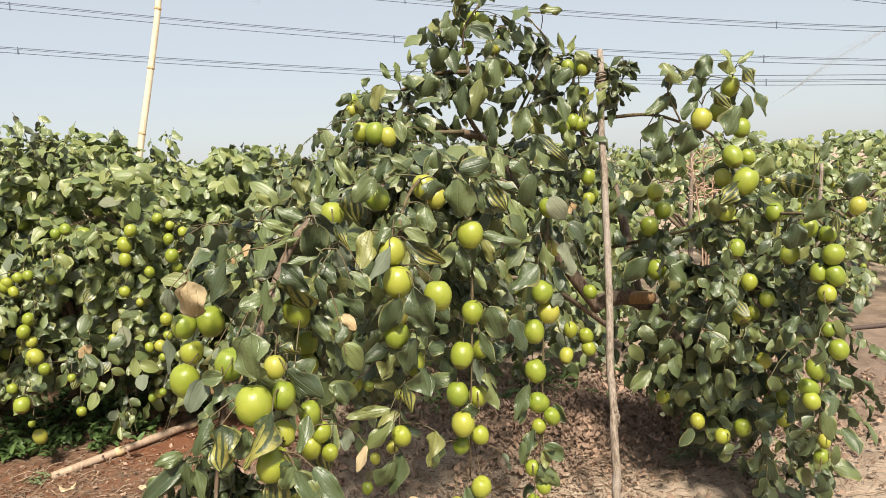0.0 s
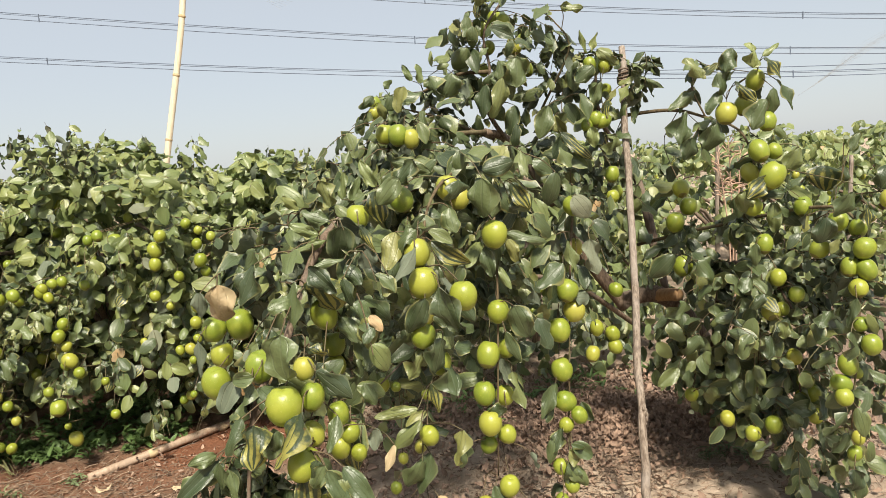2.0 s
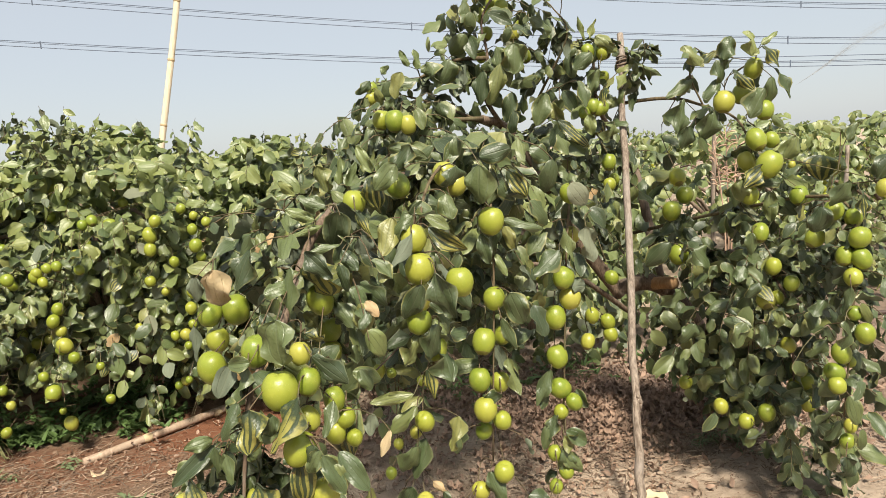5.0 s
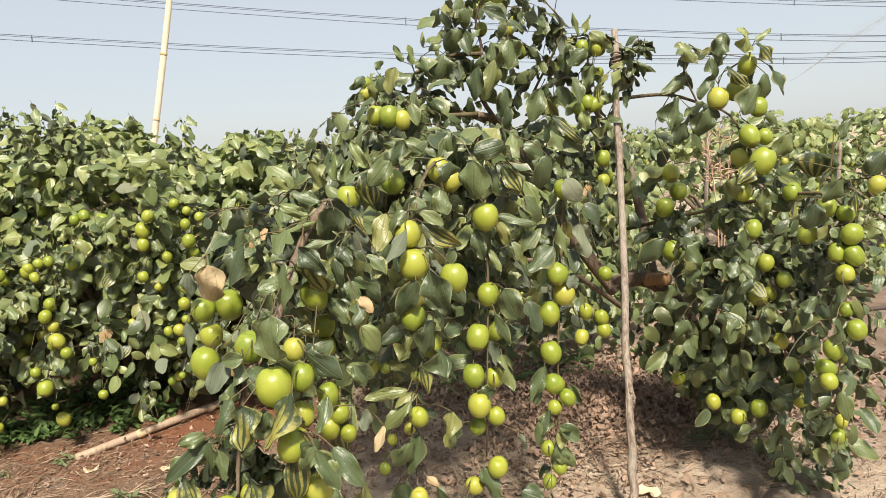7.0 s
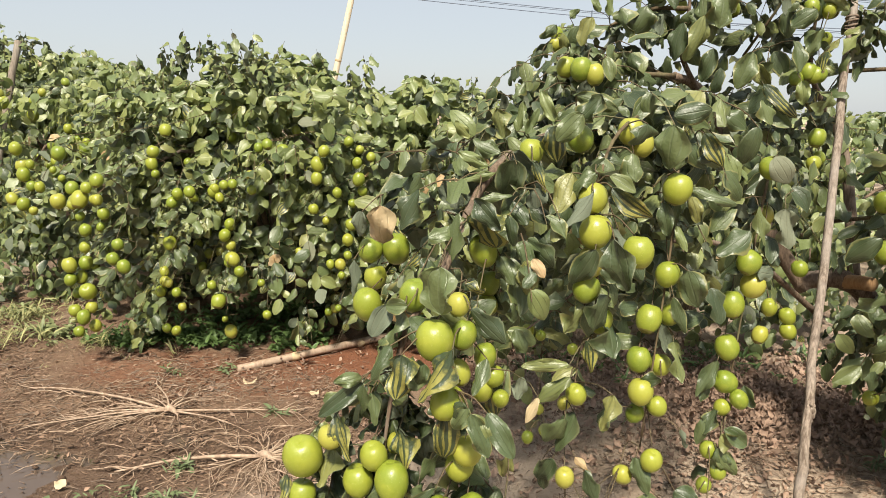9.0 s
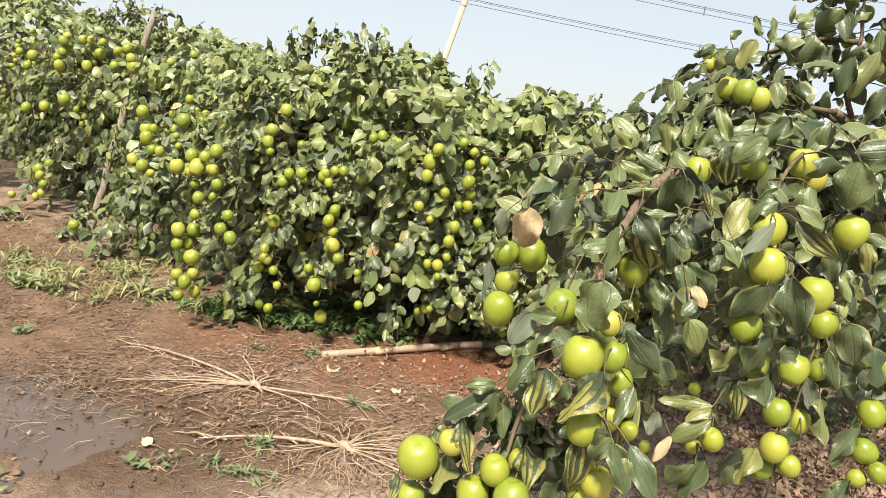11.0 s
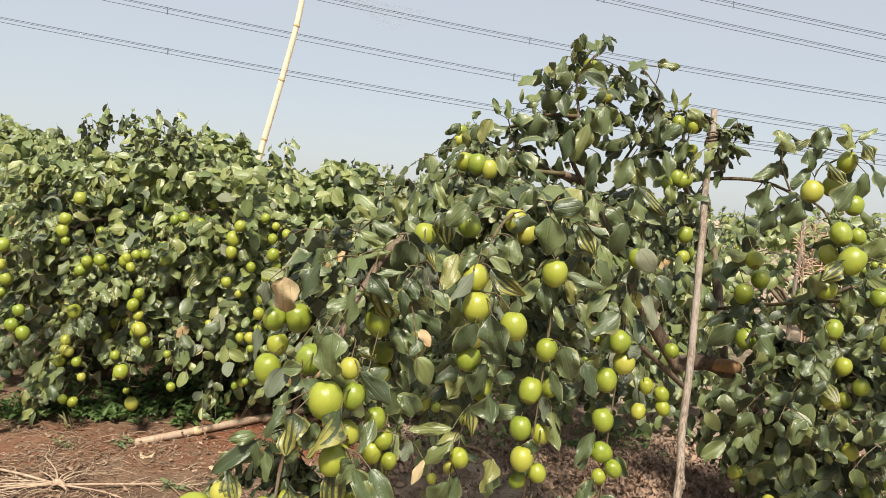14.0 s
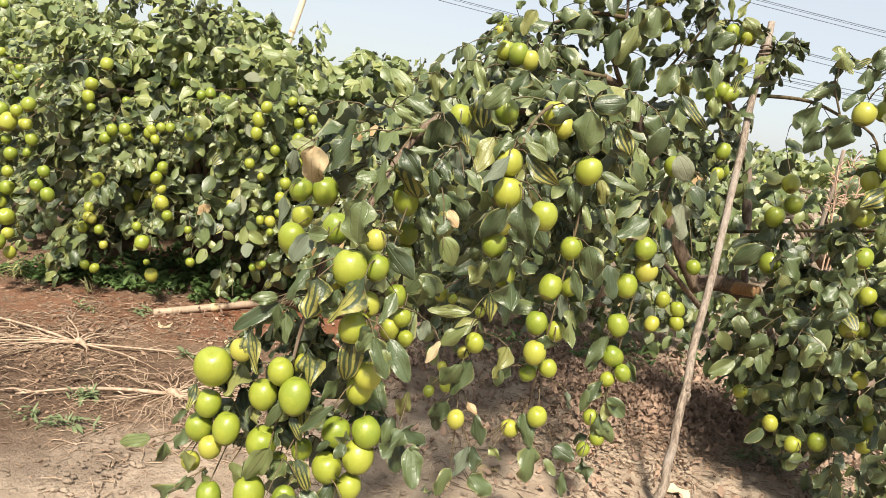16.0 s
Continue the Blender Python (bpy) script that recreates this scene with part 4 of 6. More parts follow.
LEAVES_SHOULDER = [(-0.208, 1.130, 0.881, -0.186, 0.833, 0.031, 0), (-0.279, 1.180, 0.856, -0.253, 0.828, 0.030, 0), (-0.461, 1.120, 0.858, -0.469, 0.792, 0.021, 3), (-0.133, 1.160, 1.094, -0.132, 1.034, 0.049, 1), (-0.090, 1.150, 1.115, -0.128, 1.072, 0.037, 0), (-0.095, 1.180, 1.105, -0.060, 1.141, 0.040, 0), (-0.104, 1.200, 1.145, -0.035, 1.126, 0.029, 0), (-0.135, 1.200, 1.102, -0.165, 1.150, 0.024, 4), (-0.199, 1.200, 1.083, -0.188, 1.131, 0.018, 4), (-0.184, 1.200, 1.080, -0.163, 1.122, 0.014, 4), (-0.221, 1.200, 1.070, -0.236, 1.118, 0.033, 0), (-0.271, 1.200, 1.073, -0.308, 1.120, 0.035, 4)]
LEAVES_SHOULDER_LOW = [(-0.277, 1.190, 1.070, -0.303, 1.095, 0.018, 4), (-0.222, 1.180, 1.047, -0.271, 1.062, 0.028, 0), (-0.182, 1.190, 1.044, -0.217, 1.071, 0.028, 0), (-0.236, 1.140, 1.026, -0.286, 1.047, 0.027, 4), (-0.220, 1.130, 1.018, -0.281, 1.002, 0.017, 4), (-0.203, 1.140, 1.036, -0.175, 0.989, 0.027, 0), (-0.164, 1.140, 1.038, -0.144, 0.987, 0.019, 1), (-0.157, 1.150, 0.994, -0.150, 0.961, 0.039, 3), (-0.098, 1.100, 1.026, -0.118, 0.965, 0.041, 0), (-0.063, 1.090, 1.029, -0.104, 1.011, 0.035, 0), (-0.064, 1.050, 1.004, -0.110, 0.937, 0.020, 3), (-0.042, 1.080, 1.025, -0.003, 1.006, 0.023, 0)]
LEAVES_MIDDLE = [(-0.037, 1.070, 1.009, 0.024, 0.956, 0.027, 1), (-0.187, 1.090, 0.987, -0.246, 0.984, 0.015, 0), (-0.190, 1.120, 0.974, -0.166, 0.937, 0.029, 0), (-0.005, 1.250, 1.051, -0.002, 1.007, 0.045, 0), (0.017, 1.260, 1.101, 0.017, 1.063, 0.049, 0), (-0.029, 1.040, 0.937, -0.005, 0.855, 0.049, 0), (-0.055, 1.060, 0.916, -0.083, 0.849, 0.041, 0), (-0.031, 1.080, 0.841, -0.051, 0.779, 0.044, 0), (-0.066, 1.100, 0.816, -0.091, 0.765, 0.037, 0), (-0.058, 1.100, 0.758, -0.051, 0.703, 0.023, 1), (-0.083, 1.100, 0.715, -0.160, 0.709, 0.021, 0), (-0.080, 1.110, 0.689, -0.138, 0.643, 0.033, 0)]
LEAVES_MIDDLE_LOW = [(-0.131, 1.110, 0.648, -0.150, 0.607, 0.019, 2), (-0.008, 1.140, 0.654, -0.027, 0.591, 0.033, 0), (-0.086, 1.140, 0.601, -0.107, 0.535, 0.044, 0), (0.108, 1.360, 0.985, 0.193, 0.959, 0.025, 0), (0.111, 1.360, 0.970, 0.132, 0.917, 0.030, 0), (0.061, 1.350, 0.958, 0.077, 0.895, 0.034, 0), (0.091, 1.370, 0.913, 0.109, 0.866, 0.021, 4), (0.234, 1.430, 0.902, 0.172, 0.854, 0.049, 0), (0.112, 1.320, 0.838, 0.138, 0.763, 0.052, 0), (0.094, 1.330, 0.783, 0.114, 0.711, 0.029, 0), (0.102, 1.340, 0.694, 0.124, 0.619, 0.025, 0), (0.148, 1.380, 0.883, 0.178, 0.818, 0.021, 3)]
LEAVES_INNER = [(0.084, 1.320, 0.624, 0.047, 0.607, 0.029, 0), (0.215, 1.510, 0.607, 0.181, 0.526, 0.036, 0), (0.270, 1.500, 0.808, 0.305, 0.805, 0.041, 3), (0.253, 1.480, 0.945, 0.276, 0.869, 0.028, 0), (0.306, 1.490, 0.942, 0.313, 0.865, 0.046, 3), (0.239, 1.510, 0.439, 0.283, 0.411, 0.049, 0), (0.233, 1.510, 0.405, 0.265, 0.342, 0.046, 0), (0.227, 1.520, 0.494, 0.201, 0.437, 0.034, 0), (0.236, 1.480, 1.098, 0.218, 1.019, 0.048, 0), (0.274, 1.490, 1.042, 0.309, 0.995, 0.056, 3), (0.128, 1.400, 1.085, 0.165, 1.027, 0.040, 1), (0.064, 1.300, 1.100, 0.056, 1.022, 0.062, 0)]
LEAVES_CROWN = [(0.069, 1.380, 1.115, 0.134, 1.132, 0.047, 0), (0.128, 2.000, 1.356, 0.093, 1.265, 0.061, 0), (0.177, 1.980, 1.371, 0.159, 1.250, 0.050, 0), (0.218, 1.980, 1.426, 0.217, 1.342, 0.077, 0), (0.168, 1.990, 1.421, 0.174, 1.349, 0.051, 0), (0.206, 1.980, 1.289, 0.188, 1.202, 0.050, 0), (0.301, 1.980, 1.281, 0.277, 1.189, 0.054, 0), (0.322, 1.990, 1.252, 0.341, 1.186, 0.037, 0), (0.236, 1.900, 1.124, 0.298, 1.107, 0.058, 0), (0.031, 1.980, 1.394, 0.015, 1.324, 0.071, 0), (-0.038, 1.980, 1.389, -0.014, 1.315, 0.057, 0), (0.076, 2.000, 1.378, 0.066, 1.321, 0.041, 3)]
LEAVES_CROWN_TOP = [(0.101, 2.020, 1.528, 0.090, 1.469, 0.041, 0), (0.347, 1.950, 1.551, 0.406, 1.537, 0.030, 0), (0.262, 1.970, 1.493, 0.333, 1.462, 0.033, 0), (0.149, 2.000, 1.516, 0.216, 1.487, 0.041, 0), (0.081, 2.020, 1.468, 0.042, 1.404, 0.058, 0), (0.438, 1.970, 1.382, 0.387, 1.342, 0.050, 0), (0.425, 2.000, 1.423, 0.406, 1.486, 0.017, 4), (0.439, 2.000, 1.425, 0.455, 1.481, 0.017, 4), (0.451, 1.980, 1.431, 0.504, 1.380, 0.044, 0), (0.490, 1.950, 1.176, 0.460, 1.127, 0.043, 0), (0.328, 1.940, 1.200, 0.409, 1.115, 0.043, 1), (-0.104, 1.850, 1.351, -0.120, 1.283, 0.047, 0)]
LEAVES_TOP_SPRAY = [(0.559, 2.020, 1.383, 0.656, 1.384, 0.019, 0), (0.559, 2.020, 1.364, 0.648, 1.313, 0.019, 0), (0.554, 2.030, 1.336, 0.624, 1.282, 0.021, 0), (0.562, 2.030, 1.388, 0.596, 1.359, 0.021, 0), (-0.028, 2.000, 1.420, -0.031, 1.465, 0.014, 4), (-0.088, 2.000, 1.383, -0.114, 1.428, 0.024, 4), (-0.064, 2.000, 1.374, -0.069, 1.429, 0.024, 4), (-0.013, 2.000, 1.411, 0.021, 1.425, 0.020, 4), (0.329, 1.800, 1.101, 0.307, 1.159, 0.040, 0), (0.406, 1.900, 1.207, 0.419, 1.151, 0.039, 4), (0.455, 1.960, 1.336, 0.427, 1.273, 0.040, 0), (0.389, 1.960, 1.307, 0.415, 1.233, 0.043, 0)]
LEAVES_ARM = [(0.674, 1.776, 1.307, 0.645, 1.368, 0.036, 0), (0.679, 1.776, 1.315, 0.713, 1.339, 0.027, 1), (0.724, 1.752, 1.316, 0.745, 1.371, 0.056, 0), (0.711, 1.764, 1.318, 0.743, 1.274, 0.051, 0), (0.787, 1.728, 1.318, 0.798, 1.378, 0.041, 4), (0.815, 1.740, 1.347, 0.858, 1.380, 0.018, 4), (0.808, 1.716, 1.340, 0.861, 1.300, 0.035, 1), (0.843, 1.728, 1.285, 0.887, 1.212, 0.032, 0), (0.831, 1.716, 1.264, 0.838, 1.194, 0.038, 0), (0.740, 1.728, 1.288, 0.794, 1.231, 0.032, 1), (0.803, 1.691, 1.235, 0.759, 1.172, 0.066, 0), (0.726, 1.776, 1.261, 0.679, 1.237, 0.038, 0)]
LEAVES_ARM_LOW = [(0.672, 1.824, 1.280, 0.601, 1.235, 0.039, 0), (0.640, 1.800, 1.226, 0.617, 1.143, 0.061, 0), (0.654, 1.800, 1.155, 0.638, 1.095, 0.043, 0), (0.704, 1.764, 1.188, 0.695, 1.119, 0.063, 0), (0.668, 1.788, 1.146, 0.716, 1.081, 0.030, 0), (0.834, 1.728, 1.171, 0.870, 1.135, 0.021, 0), (0.900, 1.728, 1.112, 0.880, 1.040, 0.050, 0), (0.792, 1.667, 1.043, 0.742, 0.993, 0.051, 1), (0.736, 1.679, 1.012, 0.736, 0.955, 0.051, 0), (0.832, 1.728, 0.975, 0.837, 0.892, 0.041, 0), (1.021, 1.824, 1.055, 1.002, 0.991, 0.084, 1), (1.083, 1.849, 1.049, 1.069, 0.995, 0.056, 0)]
LEAVES_FAR_ARM = [(0.934, 1.500, 0.973, 0.945, 0.917, 0.028, 1), (0.893, 1.480, 1.007, 0.871, 0.945, 0.045, 0), (0.845, 1.500, 0.952, 0.832, 0.894, 0.053, 0), (0.998, 1.500, 1.060, 0.971, 1.008, 0.059, 0), (1.052, 1.520, 0.992, 1.041, 0.917, 0.028, 0), (0.999, 1.500, 0.902, 0.968, 0.868, 0.053, 0), (0.980, 1.600, 1.136, 0.953, 1.098, 0.027, 0), (0.939, 1.600, 1.115, 0.908, 1.147, 0.016, 0), (0.579, 1.750, 0.855, 0.524, 0.787, 0.068, 0), (0.641, 1.750, 0.833, 0.699, 0.794, 0.056, 0), (0.752, 1.650, 0.881, 0.740, 0.823, 0.034, 0), (0.732, 1.650, 0.799, 0.708, 0.764, 0.042, 0)]
LEAVES_RIGHT_LOW = [(0.770, 1.650, 0.753, 0.741, 0.718, 0.036, 0), (0.721, 1.620, 0.660, 0.688, 0.602, 0.049, 0), (0.784, 1.650, 0.643, 0.775, 0.585, 0.045, 0), (0.810, 1.650, 0.677, 0.824, 0.635, 0.036, 0), (0.852, 1.420, 0.706, 0.862, 0.636, 0.041, 0), (0.912, 1.460, 0.732, 0.940, 0.677, 0.025, 0), (0.882, 1.450, 0.773, 0.870, 0.705, 0.025, 0), (0.868, 1.460, 0.505, 0.819, 0.449, 0.040, 0), (0.889, 1.460, 0.517, 0.904, 0.450, 0.037, 0), (0.875, 1.470, 0.453, 0.847, 0.396, 0.027, 0), (0.926, 1.470, 0.429, 0.930, 0.368, 0.027, 0), (0.883, 1.460, 0.369, 0.893, 0.309, 0.052, 0)]
LEAVES_RIGHT_FOOT = [(0.856, 1.680, 0.422, 0.855, 0.376, 0.043, 0), (0.783, 1.700, 0.344, 0.761, 0.290, 0.032, 0), (0.850, 1.680, 0.329, 0.828, 0.271, 0.037, 0), (0.660, 1.800, 0.615, 0.633, 0.554, 0.046, 0), (0.622, 1.800, 0.713, 0.579, 0.662, 0.052, 0), (0.700, 1.800, 0.701, 0.728, 0.645, 0.049, 0), (0.612, 1.850, 0.513, 0.559, 0.460, 0.044, 0), (0.682, 1.800, 0.467, 0.703, 0.403, 0.046, 0), (0.734, 1.750, 0.560, 0.715, 0.500, 0.042, 0), (0.879, 1.550, 0.722, 0.848, 0.684, 0.034, 0), (0.887, 1.550, 0.624, 0.849, 0.579, 0.034, 0), (0.796, 1.620, 0.594, 0.821, 0.566, 0.027, 0)]
LEAVES_NEAREST = [(-0.407, 0.900, 0.682, -0.382, 0.607, 0.029, 1), (-0.492, 0.910, 0.561, -0.496, 0.518, 0.020, 1), (-0.579, 0.940, 0.427, -0.644, 0.404, 0.026, 0), (-0.513, 0.940, 0.456, -0.542, 0.420, 0.029, 0), (-0.519, 0.940, 0.496, -0.539, 0.465, 0.012, 0), (-0.552, 0.940, 0.425, -0.561, 0.372, 0.021, 0), (-0.505, 0.920, 0.431, -0.504, 0.387, 0.027, 0), (-0.485, 0.920, 0.386, -0.514, 0.353, 0.023, 0), (-0.337, 0.900, 0.567, -0.374, 0.512, 0.021, 0), (-0.255, 0.900, 0.581, -0.313, 0.519, 0.021, 0), (-0.319, 0.930, 0.653, -0.302, 0.587, 0.036, 1), (-0.265, 0.950, 0.608, -0.292, 0.548, 0.021, 0)]
LEAVES_NEAREST_LOW = [(-0.249, 0.920, 0.689, -0.243, 0.614, 0.036, 1), (-0.205, 0.880, 0.712, -0.176, 0.652, 0.028, 0), (-0.216, 0.880, 0.727, -0.235, 0.690, 0.025, 0), (-0.323, 0.900, 0.546, -0.300, 0.510, 0.017, 1), (-0.349, 0.890, 0.490, -0.385, 0.414, 0.035, 0), (-0.302, 0.890, 0.482, -0.272, 0.433, 0.032, 1), (-0.416, 0.910, 0.438, -0.401, 0.388, 0.023, 0), (-0.282, 0.930, 0.481, -0.261, 0.507, 0.014, 0), (-0.369, 0.930, 0.711, -0.406, 0.685, 0.024, 0), (-0.354, 0.920, 0.710, -0.350, 0.657, 0.020, 0), (-0.127, 1.200, 0.480, -0.123, 0.429, 0.031, 0), (-0.044, 1.330, 0.348, -0.020, 0.289, 0.034, 0)]
LEAVES_SHOULDER_TOP = [(-0.139, 1.870, 1.332, -0.165, 1.276, 0.035, 0), (-0.194, 1.880, 1.336, -0.220, 1.295, 0.029, 0), (-0.161, 1.880, 1.354, -0.139, 1.373, 0.022, 4), (-0.204, 1.880, 1.290, -0.231, 1.257, 0.026, 0), (-0.226, 1.880, 1.272, -0.249, 1.245, 0.022, 0), (-0.130, 1.850, 1.280, -0.150, 1.250, 0.031, 0), (-0.178, 1.860, 1.313, -0.155, 1.268, 0.032, 0), (-0.132, 1.600, 1.216, -0.110, 1.175, 0.035, 0), (-0.172, 1.650, 1.196, -0.207, 1.164, 0.034, 0), (-0.248, 1.700, 1.185, -0.271, 1.147, 0.032, 0), (-0.064, 1.600, 1.235, -0.045, 1.188, 0.033, 0), (-0.011, 1.700, 1.253, 0.003, 1.189, 0.037, 0)]
LEAVES_STRINGS = [(-0.183, 1.170, 0.511, -0.184, 0.438, 0.030, 0), (-0.104, 1.170, 0.509, -0.133, 0.447, 0.038, 0), (-0.071, 1.160, 0.606, -0.106, 0.533, 0.041, 0), (-0.045, 1.180, 0.490, -0.028, 0.430, 0.032, 0), (-0.045, 1.180, 0.422, -0.067, 0.360, 0.028, 3), (-0.074, 1.180, 0.367, -0.096, 0.305, 0.034, 0), (-0.008, 1.200, 0.425, 0.022, 0.399, 0.018, 4), (-0.035, 1.200, 0.350, 0.017, 0.320, 0.039, 0), (-0.065, 1.190, 0.508, -0.043, 0.481, 0.018, 2), (0.051, 1.330, 0.451, 0.071, 0.379, 0.043, 0), (0.082, 1.330, 0.378, 0.093, 0.295, 0.056, 0)]
LEAVES_STRINGS_LOW = [(0.131, 1.340, 0.386, 0.174, 0.366, 0.043, 0), (0.117, 1.340, 0.353, 0.143, 0.328, 0.020, 0), (0.161, 1.350, 0.326, 0.168, 0.271, 0.027, 0), (0.197, 1.360, 0.365, 0.215, 0.316, 0.032, 0), (0.244, 1.510, 0.453, 0.294, 0.425, 0.041, 0), (0.234, 1.510, 0.401, 0.285, 0.342, 0.041, 0), (0.205, 1.520, 0.472, 0.195, 0.407, 0.034, 0), (0.205, 1.520, 0.575, 0.193, 0.509, 0.036, 0), (0.134, 1.360, 0.508, 0.143, 0.467, 0.014, 3), (0.277, 1.530, 0.549, 0.304, 0.506, 0.031, 0), (-0.015, 1.300, 0.547, -0.013, 0.506, 0.024, 0)]
SINGLE_LEAVES = [row for rows in (LEAVES_CLUSTER, LEAVES_CLUSTER_LOW, LEAVES_SHOULDER, LEAVES_SHOULDER_LOW, LEAVES_MIDDLE, LEAVES_MIDDLE_LOW, LEAVES_INNER, LEAVES_CROWN, LEAVES_CROWN_TOP, LEAVES_TOP_SPRAY, LEAVES_ARM, LEAVES_ARM_LOW, LEAVES_FAR_ARM, LEAVES_RIGHT_LOW, LEAVES_RIGHT_FOOT, LEAVES_NEAREST, LEAVES_NEAREST_LOW, LEAVES_SHOULDER_TOP, LEAVES_STRINGS, LEAVES_STRINGS_LOW) for row in rows]
fol.clear([((x + tx) / 2, y, (z + tz) / 2, 0.8 * wide + 0.02) for x, y, z, tx, tz, wide, _ in SINGLE_LEAVES], 0.1)
for name, d, first, last in (("main_branch", 0.06, 10, 15), ("front_arch", 0.02, 8, 10), ("trunk", 0.04, 9, 16)):
    fol.clear([(*p, d) for p in smooth_line(BRANCH_LINES[name][0], 16)[first:last]], 0.25)
# no shoot hangs over the withered leaf on its sunny side
dry_spot, sun_way = np.array([-0.402, 1.09, 0.925]), np.array(SUN_FROM)
fol.prune(lambda x, y, z: np.linalg.norm(np.cross(np.stack([x, y, z], 1) - dry_spot, sun_way), axis=1) < 0.06)
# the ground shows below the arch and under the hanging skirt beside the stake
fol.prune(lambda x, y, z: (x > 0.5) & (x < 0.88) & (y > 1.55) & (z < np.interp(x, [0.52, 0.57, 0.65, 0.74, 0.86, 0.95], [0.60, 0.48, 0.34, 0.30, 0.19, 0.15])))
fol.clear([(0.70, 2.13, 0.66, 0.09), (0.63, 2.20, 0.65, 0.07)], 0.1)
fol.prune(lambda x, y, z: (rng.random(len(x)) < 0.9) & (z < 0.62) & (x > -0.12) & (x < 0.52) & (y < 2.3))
for x, y, z, tx, tz, wide, kind in SINGLE_LEAVES:
    hung_leaf(x, y, z, tx, tz, wide, kind, tree)
# each of them hangs by a thin stalk from the nearest shoot
twigs = twigs.without_bare(np.vstack(fol.rows)[:, :3])
spots = np.vstack(twigs.v)
for x, y, z, *_ in SINGLE_LEAVES:
    b = np.array([x, y, z])
    near_by = spots[np.argmin(np.linalg.norm((spots - b) * np.array([1.0, 0.6, 1.0]) - np.array([0.0, 0.012, 0.012]), axis=1))]
    bow = (b + near_by) / 2 + np.array([rng.normal(0, 0.004), 0.004, 0.006])
    twigs.add(*sweep(smooth_line([b, bow, near_by], 6), np.linspace(0.0010, 0.0015, 6), 4))
for row in fol.split(lambda a: a[:, 1] + 0.25 * np.abs(a[:, 0]), 270):
    single_leaf(row, tree)
held(fol.make(NEAR, None), tree)
tagged(held(twigs.make("shoot", [TWIG]), tree), "thin brown hanging shoots", kind="stuff")


